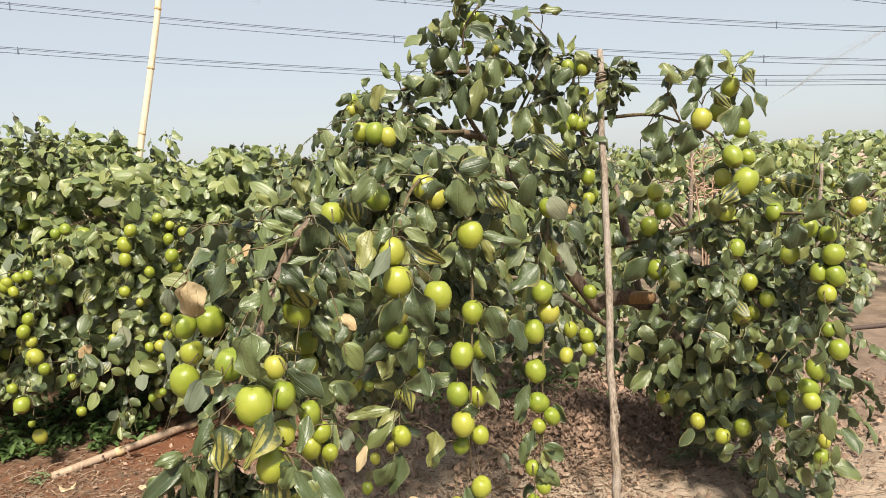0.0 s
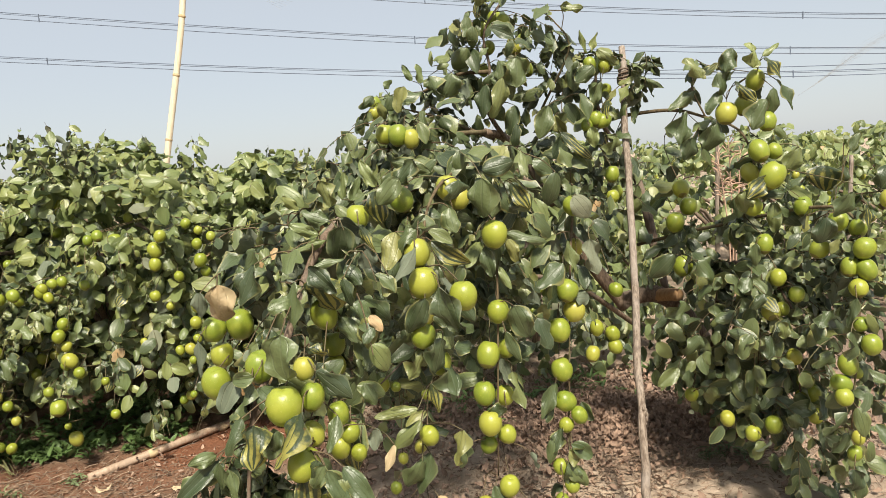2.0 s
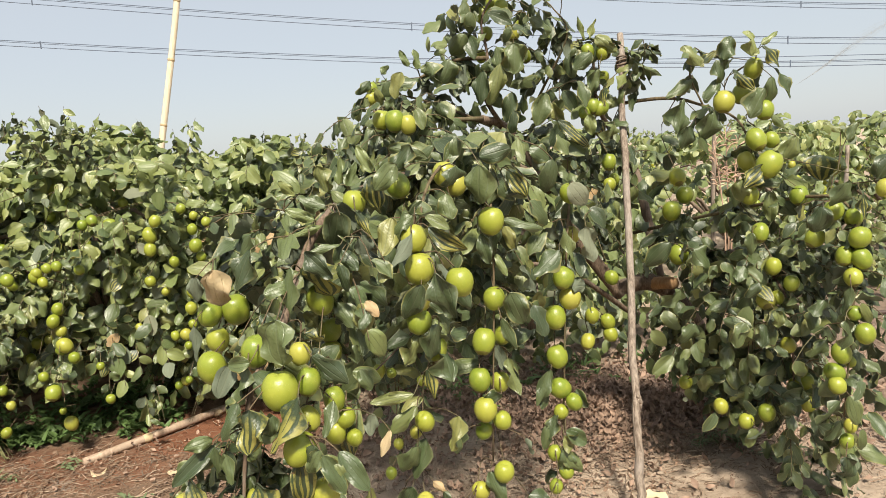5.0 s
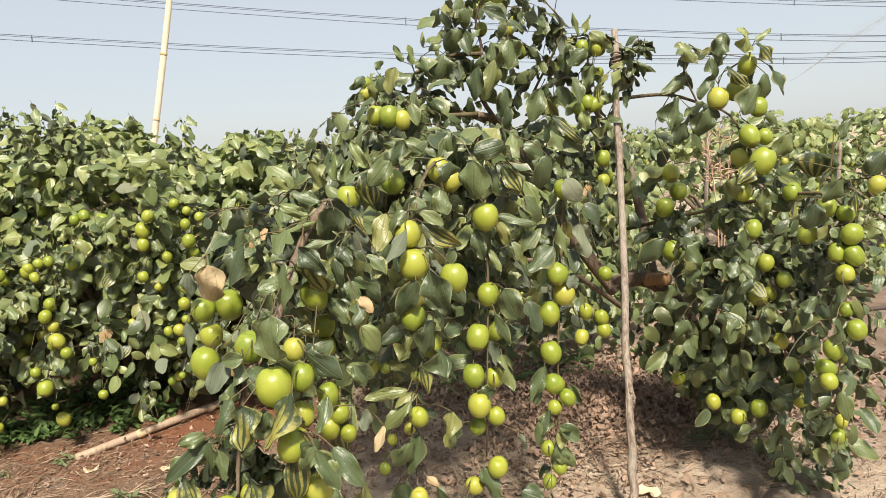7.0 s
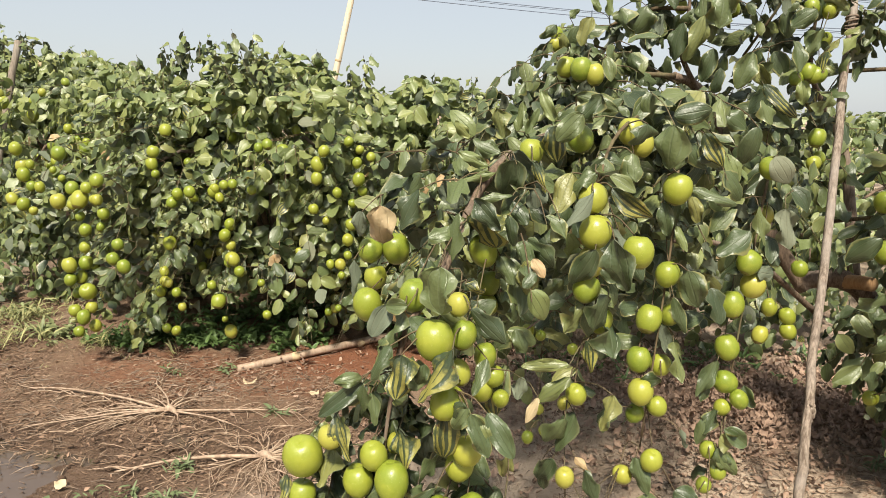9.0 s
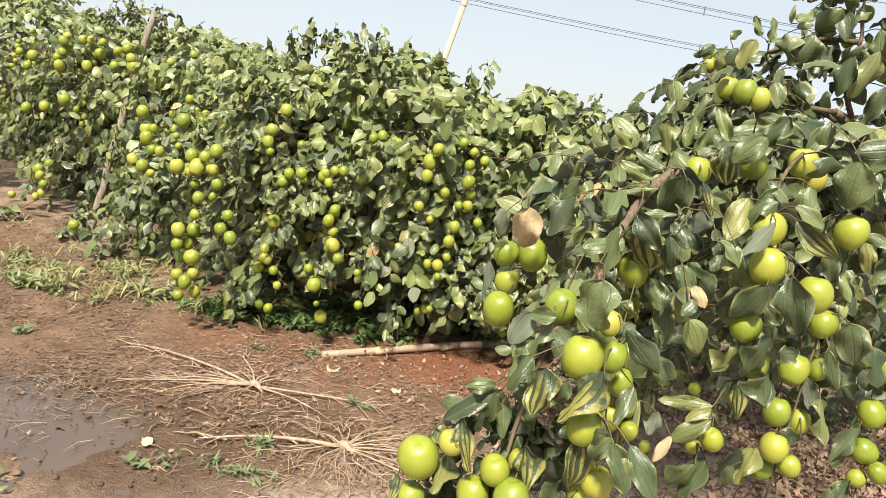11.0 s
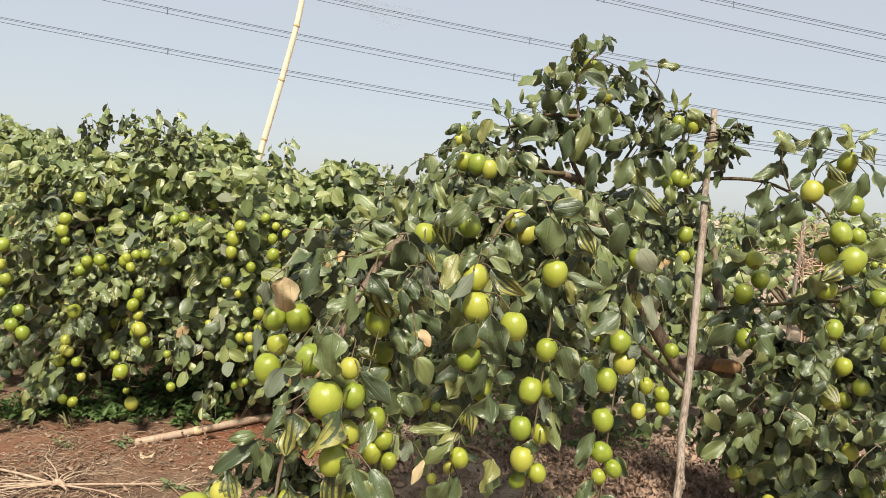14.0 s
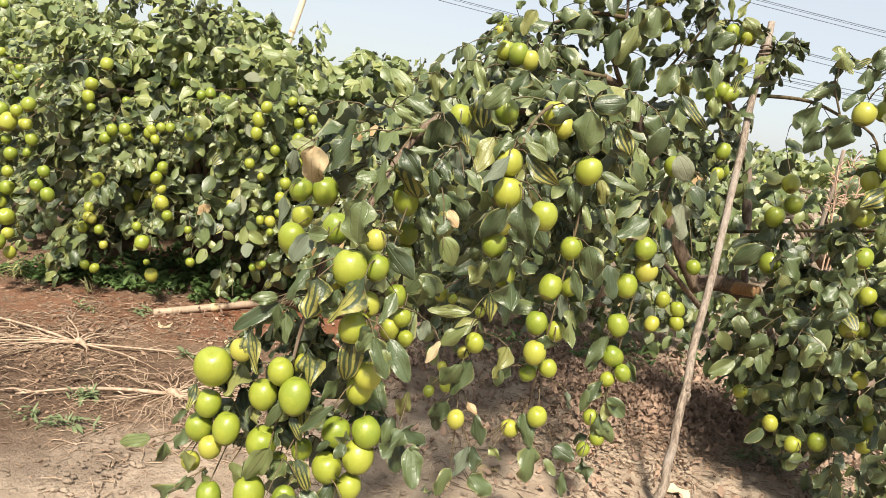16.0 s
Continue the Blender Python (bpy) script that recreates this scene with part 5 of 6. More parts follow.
# ---- neighbouring bushes ----
def bush(place, radii, top, shoots, shapes, leaf, fruit_lists, strings, label, near_leaves=0, front=True, small=False, low=0.82, yellowing=0.03, stray=()):
    """A rounded jujube bush that hangs to the ground, with trunk, limbs, fruit and leaves."""
    x, y = place
    g = float(ground_z(np.array(x), np.array(y)))
    cz = top - radii[2]
    centre = (x, y, cz)
    ob = empty("jujube_bush", (x, y, g - 0.02), label, "fruit bush", "jujube bushes in rows")
    lines = []
    held(rod("trunk", [(x, y, g - 0.02), (x + 0.03, y, g + 0.25), (x - 0.02, y, cz)], (0.035, 0.028, 0.02), BARK, None, 7, 8), ob)
    for k in range(7):
        a = k * 0.9 + rng.uniform(0, 0.5)
        e = np.array([math.cos(a), math.sin(a), rng.uniform(0.1, 0.6)]) * np.array(radii) * 0.9
        line = [(x, y, g + 0.3), tuple(np.array(centre) + e * 0.5 + np.array([0, 0, 0.14])), tuple(np.array(centre) + e), tuple(np.array(centre) + e * np.array([1.05, 1.05, 0.2]) - np.array([0, 0, 0.1]))]
        lines.append(line)
        held(rod("branch", line, (0.015, 0.009, 0.003), BARK, None, 5, 9), ob)
    f, t = Foliage(), Bag()
    places = [q for lst in fruit_lists for q in lst] + random_strings(strings, centre, radii, front)
    places = [q for q in places if q[2] > g + 0.06]
    if small:
        v, q = SMALL_FRUIT
        bag = Bag()
        for px_, py_, pz_, d in places:
            bag.add(v * d + np.array([px_, py_, pz_]), q)
        if places:
            tagged(held(bag.make("hanging_fruit", [FRUIT_GREEN]), ob), kind="stuff")
    else:
        hang_fruit(places, ob, lines, f, t, leaf, 16, GREEN_MESH)
    p, d = in_shell(shoots, centre, radii, low, g + 0.10, 3.2)
    if fruit_lists:
        # the lower side is open, with single hanging shoots
        stay = (rng.random(len(p)) > np.clip((0.58 - p[:, 2]) / 0.42, 0, 0.6)) | (p[:, 1] > y)
        stay &= (rng.random(len(p)) > 0.85) | (p[:, 2] > 0.45) | (np.abs(p[:, 0] + 1.55) > 0.25)
        p, d = p[stay], d[stay]
    sprigs(f, t if near_leaves else None, p, d * np.array([1, 1, 0.55]) + np.array([0, -0.15, 0]), rng.uniform(0.08, 0.2, len(p)), 7, leaf * 0.95, 0.65, 0.0016, yellowing, 0.004, 0.60 if fruit_lists else 0.5, 0.8)
    for r in f.rows:
        # most pale leaves of the lower half turn green: shade put into the colour
        r[:, 10] = np.where((r[:, 10] == 4) & (r[:, 2] < cz) & (rng.random(len(r)) < 0.6), 0, r[:, 10])
        # younger, paler leaves towards the top
        r[:, 10] = np.where((r[:, 10] == 0) & (rng.random(len(r)) < np.clip((r[:, 2] - top + 0.32) / 0.4, 0, 0.6)), 4, r[:, 10])
    for sx, sy, sz in stray:
        root = np.array([(sx, sy + 0.02 * k, sz + 0.015 * k) for k in range(5)])
        sprigs(f, t, root, np.array([[0.2, -0.6, 0.1]]) + rng.normal(0, 0.5, (5, 3)), rng.uniform(0.07, 0.12, 5), 6, leaf * 0.9, 0.5)
        t.add(*sweep(smooth_line([(sx, sy, sz), (sx + 0.05, sy + 0.25, sz + 0.12), (sx + 0.1, sy + 0.6, sz + 0.25)], 8), np.linspace(0.002, 0.005, 8), 5))
    if fruit_lists:
        f.clear([q for lst in fruit_lists for q in lst])
        f.clear(places, 0.5)
        # nothing hangs over the fallen pole
        f.prune(lambda x, y, z: (z < 0.16 + 0.09 * (x + 1.4)) & (y < 3.1) & (np.abs((y - 2.35) - (x + 1.405)) < 0.30) & (x > -1.5) & (x < -0.6))
    if near_leaves:
        for row in f.split(lambda a: a[:, 1] + 0.15 * np.abs(a[:, 0] - x), near_leaves):
            single_leaf(row, ob)
    held(f.make(shapes, None), ob)
    if t.v:
        tagged(held(t.make("shoot", [TWIG]), ob), "thin brown hanging shoots", kind="stuff")
    return ob


HEDGE_END = [(-1.947, 2.200, 0.749, 0.060), (-2.041, 2.200, 0.737, 0.056), (-1.993, 2.220, 0.787, 0.051), (-1.825, 2.150, 0.830, 0.049), (-1.914, 2.200, 0.795, 0.041), (-1.715, 2.100, 0.613, 0.041), (-1.870, 2.200, 0.752, 0.041), (-1.940, 2.200, 0.394, 0.063), (-1.926, 2.150, 0.307, 0.050), (-2.015, 2.200, 0.492, 0.054), (-1.984, 2.250, 0.493, 0.052), (-1.930, 2.200, 0.332, 0.046), (-2.010, 2.250, 0.434, 0.048), (-2.029, 2.250, 0.368, 0.043), (-2.006, 2.200, 0.312, 0.047), (-1.918, 2.200, 0.259, 0.046), (-1.995, 2.200, 0.228, 0.042), (-1.696, 2.100, 0.533, 0.048), (-1.755, 2.120, 0.553, 0.046), (-1.940, 2.200, 0.567, 0.042), (-2.480, 2.500, 0.791, 0.054), (-2.509, 2.500, 0.901, 0.054), (-2.550, 2.500, 0.683, 0.049), (-2.494, 2.500, 0.662, 0.054)]
HEDGE_MID = [(-1.562, 2.320, 0.785, 0.045), (-1.621, 2.330, 0.773, 0.041), (-1.647, 2.330, 0.738, 0.042), (-1.747, 2.450, 0.550, 0.054), (-1.427, 2.380, 0.523, 0.055), (-1.458, 2.380, 0.615, 0.046), (-1.447, 2.400, 0.657, 0.042), (-1.446, 2.400, 0.572, 0.039), (-1.400, 2.380, 0.475, 0.041), (-1.456, 2.400, 0.501, 0.037), (-1.447, 2.300, 0.373, 0.054), (-1.457, 2.400, 0.219, 0.051), (-1.502, 2.400, 0.159, 0.049), (-1.464, 2.420, 0.157, 0.038), (-1.746, 2.400, 0.403, 0.043), (-1.768, 2.400, 0.358, 0.044), (-1.696, 2.400, 0.361, 0.038), (-1.672, 2.400, 0.302, 0.034), (-1.748, 2.400, 0.204, 0.036), (-1.706, 2.400, 0.197, 0.039), (-1.535, 2.400, 0.404, 0.038), (-1.695, 2.300, 0.931, 0.046), (-1.673, 2.350, 1.010, 0.046)]
HEDGE_NEAR_TREE = [(-1.265, 2.500, 0.938, 0.055), (-1.352, 2.470, 0.951, 0.037), (-1.320, 2.480, 0.964, 0.042), (-1.066, 2.430, 0.951, 0.044), (-1.100, 2.450, 0.897, 0.049), (-1.104, 2.450, 0.846, 0.045), (-0.954, 2.500, 0.845, 0.049), (-0.960, 2.500, 0.907, 0.040), (-0.984, 2.500, 0.668, 0.045), (-0.998, 2.500, 0.607, 0.045), (-1.037, 2.520, 0.502, 0.046), (-1.079, 2.520, 0.499, 0.034), (-1.041, 2.500, 0.789, 0.038), (-0.944, 2.500, 0.756, 0.038), (-0.895, 2.500, 0.699, 0.035), (-1.092, 2.600, 0.293, 0.038), (-1.121, 2.600, 0.276, 0.036), (-1.347, 2.400, 0.794, 0.036), (-1.357, 2.400, 0.852, 0.032), (-1.504, 2.400, 0.792, 0.037), (-1.428, 2.400, 0.813, 0.037), (-1.515, 2.400, 0.778, 0.037), (-1.140, 2.500, 0.720, 0.041), (-0.950, 2.500, 0.958, 0.031)]
LEFT_BUSH = [(-3.509, 3.200, 1.139, 0.056), (-3.639, 3.200, 1.206, 0.050), (-3.603, 3.220, 1.209, 0.043), (-3.838, 3.200, 1.085, 0.051), (-3.751, 3.200, 1.153, 0.050), (-4.615, 3.100, 1.037, 0.068), (-4.368, 3.200, 0.990, 0.053), (-3.954, 3.100, 0.769, 0.058), (-4.378, 3.200, 0.720, 0.053), (-4.080, 3.200, 1.011, 0.048), (-4.145, 3.200, 1.089, 0.045), (-4.475, 3.200, 0.465, 0.054), (-3.713, 3.000, 0.403, 0.049), (-3.681, 3.000, 0.356, 0.045), (-3.740, 3.000, 0.274, 0.042), (-4.059, 3.100, 0.224, 0.044), (-3.327, 2.900, 0.189, 0.059), (-4.047, 3.050, 0.062, 0.054), (-3.696, 3.000, 0.300, 0.042), (-4.681, 3.300, 1.138, 0.048), (-3.762, 3.200, 1.217, 0.043), (-3.276, 3.100, 1.165, 0.047)]
HEDGE_END_MORE = [(-2.507, 2.526, 0.829, 0.055), (-2.453, 2.513, 0.835, 0.036), (-2.453, 2.51, 0.742, 0.042), (-2.402, 2.501, 0.741, 0.042), (-2.445, 2.499, 0.636, 0.036), (-2.05, 2.23, 0.915, 0.052), (-2.078, 2.228, 0.851, 0.026), (-1.971, 2.19, 0.729, 0.036), (-1.892, 2.212, 0.749, 0.035), (-1.862, 2.218, 0.698, 0.045), (-1.962, 2.214, 0.682, 0.036), (-1.917, 2.183, 0.638, 0.045), (-1.888, 2.229, 0.644, 0.03), (-2.015, 2.199, 0.435, 0.047)]
HEDGE_STRINGS = [(-1.783, 2.41, 0.875, 0.046), (-1.767, 2.407, 0.836, 0.031), (-1.587, 2.383, 0.755, 0.035), (-1.459, 2.39, 0.809, 0.034), (-1.484, 2.397, 0.758, 0.034), (-1.759, 2.419, 0.438, 0.037), (-1.718, 2.384, 0.402, 0.036), (-1.448, 2.406, 0.651, 0.039), (-1.487, 2.409, 0.266, 0.025), (-1.302, 2.408, 0.301, 0.035), (-1.318, 2.398, 0.432, 0.029)]
HEDGE_DARK_STRINGS = [(-1.204, 2.501, 0.545, 0.029), (-0.998, 2.499, 0.546, 0.033), (-0.982, 2.508, 0.75, 0.033), (-1.117, 2.482, 0.908, 0.038), (-1.004, 2.526, 0.985, 0.038), (-0.948, 2.528, 0.797, 0.038), (-0.902, 2.492, 0.932, 0.037), (-1.024, 2.498, 0.463, 0.029), (-1.033, 2.486, 0.331, 0.029), (-1.081, 2.484, 0.68, 0.029)]
LEFT_BUSH_MORE = [(-3.743, 3.154, 1.12, 0.05), (-3.772, 3.16, 1.039, 0.058), (-3.448, 3.159, 1.205, 0.04), (-3.578, 3.177, 1.06, 0.057), (-3.733, 3.149, 1.182, 0.05), (-3.269, 3.159, 1.186, 0.054), (-3.221, 3.143, 1.135, 0.054), (-3.218, 3.157, 1.09, 0.069), (-3.374, 3.178, 1.082, 0.055), (-2.97, 3.17, 1.146, 0.044), (-3.017, 3.151, 1.098, 0.045), (-3.039, 3.171, 1.025, 0.06), (-3.047, 3.159, 1.073, 0.037), (-2.789, 3.137, 1.2, 0.043), (-3.994, 3.165, 1.075, 0.061), (-3.712, 3.149, 0.847, 0.066), (-3.864, 3.147, 0.789, 0.059), (-3.837, 3.169, 0.449, 0.051), (-3.903, 3.148, 0.406, 0.06), (-3.3, 3.158, 0.448, 0.055)]

bush((-1.62, 3.12), (0.60, 0.62, 0.60), 1.24, 1900, MID_FINE, 0.070, (HEDGE_END, HEDGE_MID, HEDGE_END_MORE, HEDGE_STRINGS), 12, "dense jujube bush hung with green fruit to the ground", 280, yellowing=0.03)
HEDGE_TIPS = ((-1.50, 2.78, 1.18), (-1.62, 2.80, 1.16), (-2.05, 3.0, 1.22), (-1.95, 3.0, 1.24), (-1.30, 3.2, 1.14), (-1.48, 2.62, 1.14), (-1.36, 2.66, 1.10), (-1.60, 2.70, 1.13), (-1.95, 2.75, 1.12), (-2.10, 2.8, 1.10), (-1.80, 2.9, 1.14), (-0.95, 3.75, 1.12), (-0.62, 3.0, 1.06), (-1.15, 3.0, 1.08), (-3.62, 3.6, 1.30), (-3.45, 3.62, 1.28), (-3.30, 3.6, 1.26))
bush((-0.80, 3.32), (0.58, 0.64, 0.58), 1.14, 1500, MID_FINE, 0.070, (HEDGE_NEAR_TREE, HEDGE_DARK_STRINGS), 10, "dark leafy jujube bush beside a fallen bamboo pole", 120)
DARK_TIPS = ((-4.40, 4.15, 1.36), (-4.46, 4.2, 1.30), (-4.20, 4.2, 1.36), (-4.30, 4.25, 1.40), (-6.24, 4.8, 1.54), (-6.05, 4.8, 1.46), (-5.80, 4.8, 1.42), (-5.92, 4.8, 1.46))
tips = empty("jujube_shoots", (-1.62, 3.12, 0.10), "pale upright young shoots above the dense bush", "shoots")
f, t = Foliage(), Bag()
for x, y, z in HEDGE_TIPS:
    p = np.array([(x, y, z + 0.04)]) + rng.normal(0, 0.03, (5, 3))
    sprigs(f, t, p, np.array([[0, 0, 1.0]]) + rng.normal(0, 0.35, (5, 3)), rng.uniform(0.12, 0.24, 5), 7, 0.055, 0.15, 0.0014, 0.12, 0.0)
for r in f.rows:
    r[:, 10] = np.where(rng.random(len(r)) < 0.75, 4, r[:, 10])
for x, y, z in DARK_TIPS:
    p = np.array([(x, y, z)]) + rng.normal(0, 0.05, (6, 3))
    sprigs(f, t, p, np.array([[0, 0, 1.0]]) + rng.normal(0, 0.45, (6, 3)), rng.uniform(0.16, 0.28, 6), 8, 0.060, 0.2, 0.0018, 0.02, 0.0, 0.0)
held(f.make(NEAR, None, "small pale green young leaves"), tips)
tagged(held(t.make("shoot", [TWIG]), tips), kind="stuff")
bush((-3.85, 4.25), (0.85, 0.80, 0.68), 1.37, 1800, MID, 0.070, (LEFT_BUSH, LEFT_BUSH_MORE), 24, "jujube bush with small fruit leaning on a stake", 60, stray=((-3.33, 2.93, 0.22), (-4.05, 3.06, 0.10), (-3.42, 2.98, 0.14)))
bush((-2.62, 3.62), (0.58, 0.75, 0.56), 1.12, 1000, MID, 0.070, (), 34, "leafy jujube bush in the row", 0, yellowing=0.04)
bush((-5.4, 4.3), (0.95, 0.8, 0.76), 1.52, 760, MID, 0.070, (), 60, "jujube bush with small fruit in the row", 0, True, True)
bush((-6.6, 4.9), (0.80, 0.8, 0.80), 1.72, 700, MID, 0.070, (), 40, "tall jujube bush in front of the banana plant", 0, True, True)
# the sunlit bushes' raised yellow share also puts sun and haze into colour
bush((1.75, 4.3), (0.7, 0.7, 0.56), 1.16, 500, MID, 0.070, (), 18, "sunlit jujube bush with yellowing leaves", 0, True, True, 0.72, 0.05)
bush((0.40, 3.45), (0.55, 0.42, 0.40), 0.95, 420, MID, 0.070, (), 8, "low dark jujube bush in the shade behind the tree", 0, True, True)
bush((0.55, 4.6), (0.7, 0.6, 0.52), 1.14, 450, MID, 0.070, (), 12, "sunlit jujube bush behind the tree", 0, True, True, 0.72, 0.05)
bush((3.0, 4.6), (0.75, 0.7, 0.56), 1.16, 450, MID, 0.070, (), 18, "sunlit jujube bush with yellowing leaves", 0, True, True, 0.72, 0.05)
for k in range(9):
    bush((-7.2 + k * 1.35 + rng.uniform(-0.2, 0.2), 5.7 + rng.uniform(-0.25, 0.25)), (0.8, 0.7, 0.6), 1.27 + rng.uniform(-0.06, 0.06) - 0.016 * k, 330, MID, 0.076, (), 8, "jujube bush in the next row", 0, True, True)
for row, (y, step, width) in enumerate(((8.2, 1.6, 9), (11, 1.9, 12), (14.5, 2.3, 15), (19, 3.0, 20))):
    for k in range(int(2 * width / step)):
        bush((-width * 1.15 + k * step * 1.08 + rng.uniform(-0.3, 0.3), y + rng.uniform(-0.3, 0.3)), (step * 0.58, 0.9, 0.62), 1.27 + rng.uniform(-0.06, 0.07), 125, FAR, 0.085 + 0.012 * row, (), 4, "distant jujube bush in a row", 0, True, True)


# ---- stakes and bamboo ----
def wobble(points, n, amount, seed):
    g = np.random.default_rng(seed)
    p = smooth_line(points, n)
    p[1:-1] += g.normal(0, amount, (n - 2, 3)) * np.array([1, 1, 0.2])
    return p


stake = empty("wooden_stake", (0.458, 1.66, 0.06), "thin weathered wooden stake leaning into the tree", "stake")
line = wobble([(0.458, 1.66, 0.05), (0.468, 1.70, 0.24), (0.478, 1.75, 0.422), (0.515, 1.92, 0.93), (0.549, 2.083, 1.447)], 24, 0.0018, 3)
shaft = held(rod("shaft", line, (0.0115, 0.0125, 0.011, 0.0105, 0.0095), STAKE, None, 9, 40), stake)
ball = fruit_shape(0.9, 12)
lump = Bag()
for k in range(16):
    a = k * 2.4
    tall = 1.0 - abs(k - 8) / 14
    lump.add(ball[0] * np.array([0.017, 0.017, 0.026]) * rng.uniform(0.75, 1.15) * tall + np.array([0.481 + 0.0065 * math.cos(a), 1.749 + 0.006 * math.sin(a), 0.394 + 0.0030 * k]), ball[1])
kn = held(lump.make("knot", [STAKE]), shaft)
tagged(kn, "grey swollen knot in the wood")
coil = Bag()
for k in range(4):
    a = np.linspace(0, 2 * math.pi, 14)
    c = np.array([0.5425, 2.052, 1.347 + 0.009 * k])
    coil.add(*sweep(c + np.stack([0.0135 * np.cos(a), 0.0135 * np.sin(a), 0.004 * np.sin(a + k)], 1), 0.0032, 5))
tagged(held(coil.make("twine", [BARK]), shaft), "dark binding twine round the stake")

stake_b = empty("wooden_stake", (-3.497, 3.16, 0.05), "grey rough wooden stake leaning on a bush", "stake")
line = wobble([(-3.497, 3.16, 0.03), (-3.475, 3.33, 0.70), (-3.443, 3.537, 1.442)], 18, 0.004, 5)
held(rod("shaft", line, (0.022, 0.021, 0.019), STAKE_GREY, None, 9, 26), stake_b)

upright = empty("bamboo_pole", (-5.32, 12.3, 0.22), "tall pale sun-bleached bamboo pole standing among bushes", "pole")
line = [(-5.33, 12.3, 0.2), (-4.915, 12.3, 1.94), (-4.65, 12.3, 3.05), (-4.43, 12.3, 4.04), (-4.29, 12.3, 4.97)]
culm = held(rod("culm", line, (0.058, 0.054, 0.05), BAMBOO_PALE, None, 10, 24), upright)
way = Vector((0.23, 0, 1)).to_track_quat("Z", "Y").to_matrix().to_4x4()
for x, z in ((-5.13, 1.02), (-4.915, 1.94), (-4.65, 3.05), (-4.43, 4.04), (-4.297, 4.90)):
    v, f = sweep([(0, 0, -0.03), (0, 0, -0.012), (0, 0, 0.012), (0, 0, 0.03)], [0.050, 0.062, 0.062, 0.050], 12)
    ob = held(mesh_object("node_ring", [tuple(Matrix.Translation((x, 12.3, z)) @ way @ Vector(p)) for p in v], f, [NODE_BROWN]), culm)

lying = empty("bamboo_pole", (-1.40, 2.355, 0.075), "pale bamboo pole lying on reddish soil under the bush", "pole")
culm = held(rod("culm", [(-1.405, 2.35, 0.085), (-1.02, 2.735, 0.112), (-0.62, 3.13, 0.130)], (0.0155, 0.016, 0.0165), BAMBOO, None, 12, 14), lying)
turn = Vector((0.70, 0.71, 0.04)).to_track_quat("Z", "Y").to_matrix().to_4x4()
for q in (0.36, 0.80):
    c = Vector((-1.405, 2.35, 0.088)).lerp(Vector((-0.62, 3.13, 0.130)), q * 0.6)
    v, f = sweep([(0, 0, -0.018), (0, 0, -0.006), (0, 0, 0.006), (0, 0, 0.018)], [0.0150, 0.0182, 0.0182, 0.0150], 12)
    held(mesh_object("node_ring", [tuple(Matrix.Translation(c) @ turn @ Vector(p)) for p in v], f, [NODE_BROWN]), culm)


# ---- power lines, far behind the orchard ----
def power_line(e, a, b, c, y, gap, low, high, first, bundle=3):
    """A bundle of conductors: a close pair above and one below it, held apart by spacers."""
    ob = empty("power_line", (0, y, c), "bundled grey overhead power conductors with spacers", "power line", "power lines across the sky")
    xs = np.linspace(low, high, 40)
    z = e * xs ** 3 + a * xs * xs + b * xs + c
    for k, drop in enumerate((0.0, gap, 0.11)[:bundle]):
        held(mesh_object("conductor", *sweep(np.stack([xs, np.full(40, y), z - drop], 1), 0.030 if k < 2 else 0.022, 5), [WIRE]), ob)
    for x in np.arange(first, high, 29.1):
        zz = e * x ** 3 + a * x * x + b * x + c
        v, f = sweep([(x, y, zz + 0.08), (x, y, zz - gap - 0.08)], 0.045, 6)
        held(mesh_object("spacer", v, f, [WIRE]), ob)
    return ob


power_line(0.0000034, 0.000598, -0.09103, 8.41, 55, 0.40, -90, 70, -88.9)
power_line(0.0000030, 0.000539, -0.11646, 10.99, 55, 0.46, -95, 70, -89.1)
power_line(0, 0.000762, -0.13229, 13.95, 55, 0.38, -80, 70, -59.0)
power_line(0, 0.000300, -0.17422, 18.25, 55, 0.36, -60, 70, -53.6)
power_line(0, 0.000300, -0.17800, 19.95, 55, 0.36, -40, 70, -44)
power_line(0, 0.000200, -0.05500, 8.15, 55, 0.30, 6, 90, 64, 1)

# thin netting drawn over the orchard from the pole tops
for start, end, n in (((-4.2, 12.3, 4.95), (-2.7, 12.4, 4.25), 14), ((8.3, 12.0, 3.15), (6.3, 12.4, 2.1), 12)):
    bag = Bag()
    a, b = np.array(start), np.array(end)
    for k in range(n):
        m = (a + b) / 2 + np.array([0, 0, -0.10 + 0.012 * k])
        bag.add(*sweep(smooth_line([a, m + rng.normal(0, 0.02, 3), b + np.array([0.05 * k, 0, 0.028 * k - 0.2])], 12), 0.0013, 4))
    tagged(bag.make("bird_net", [NET]), "thin grey nylon netting drawn across the sky", "net", kind="stuff")


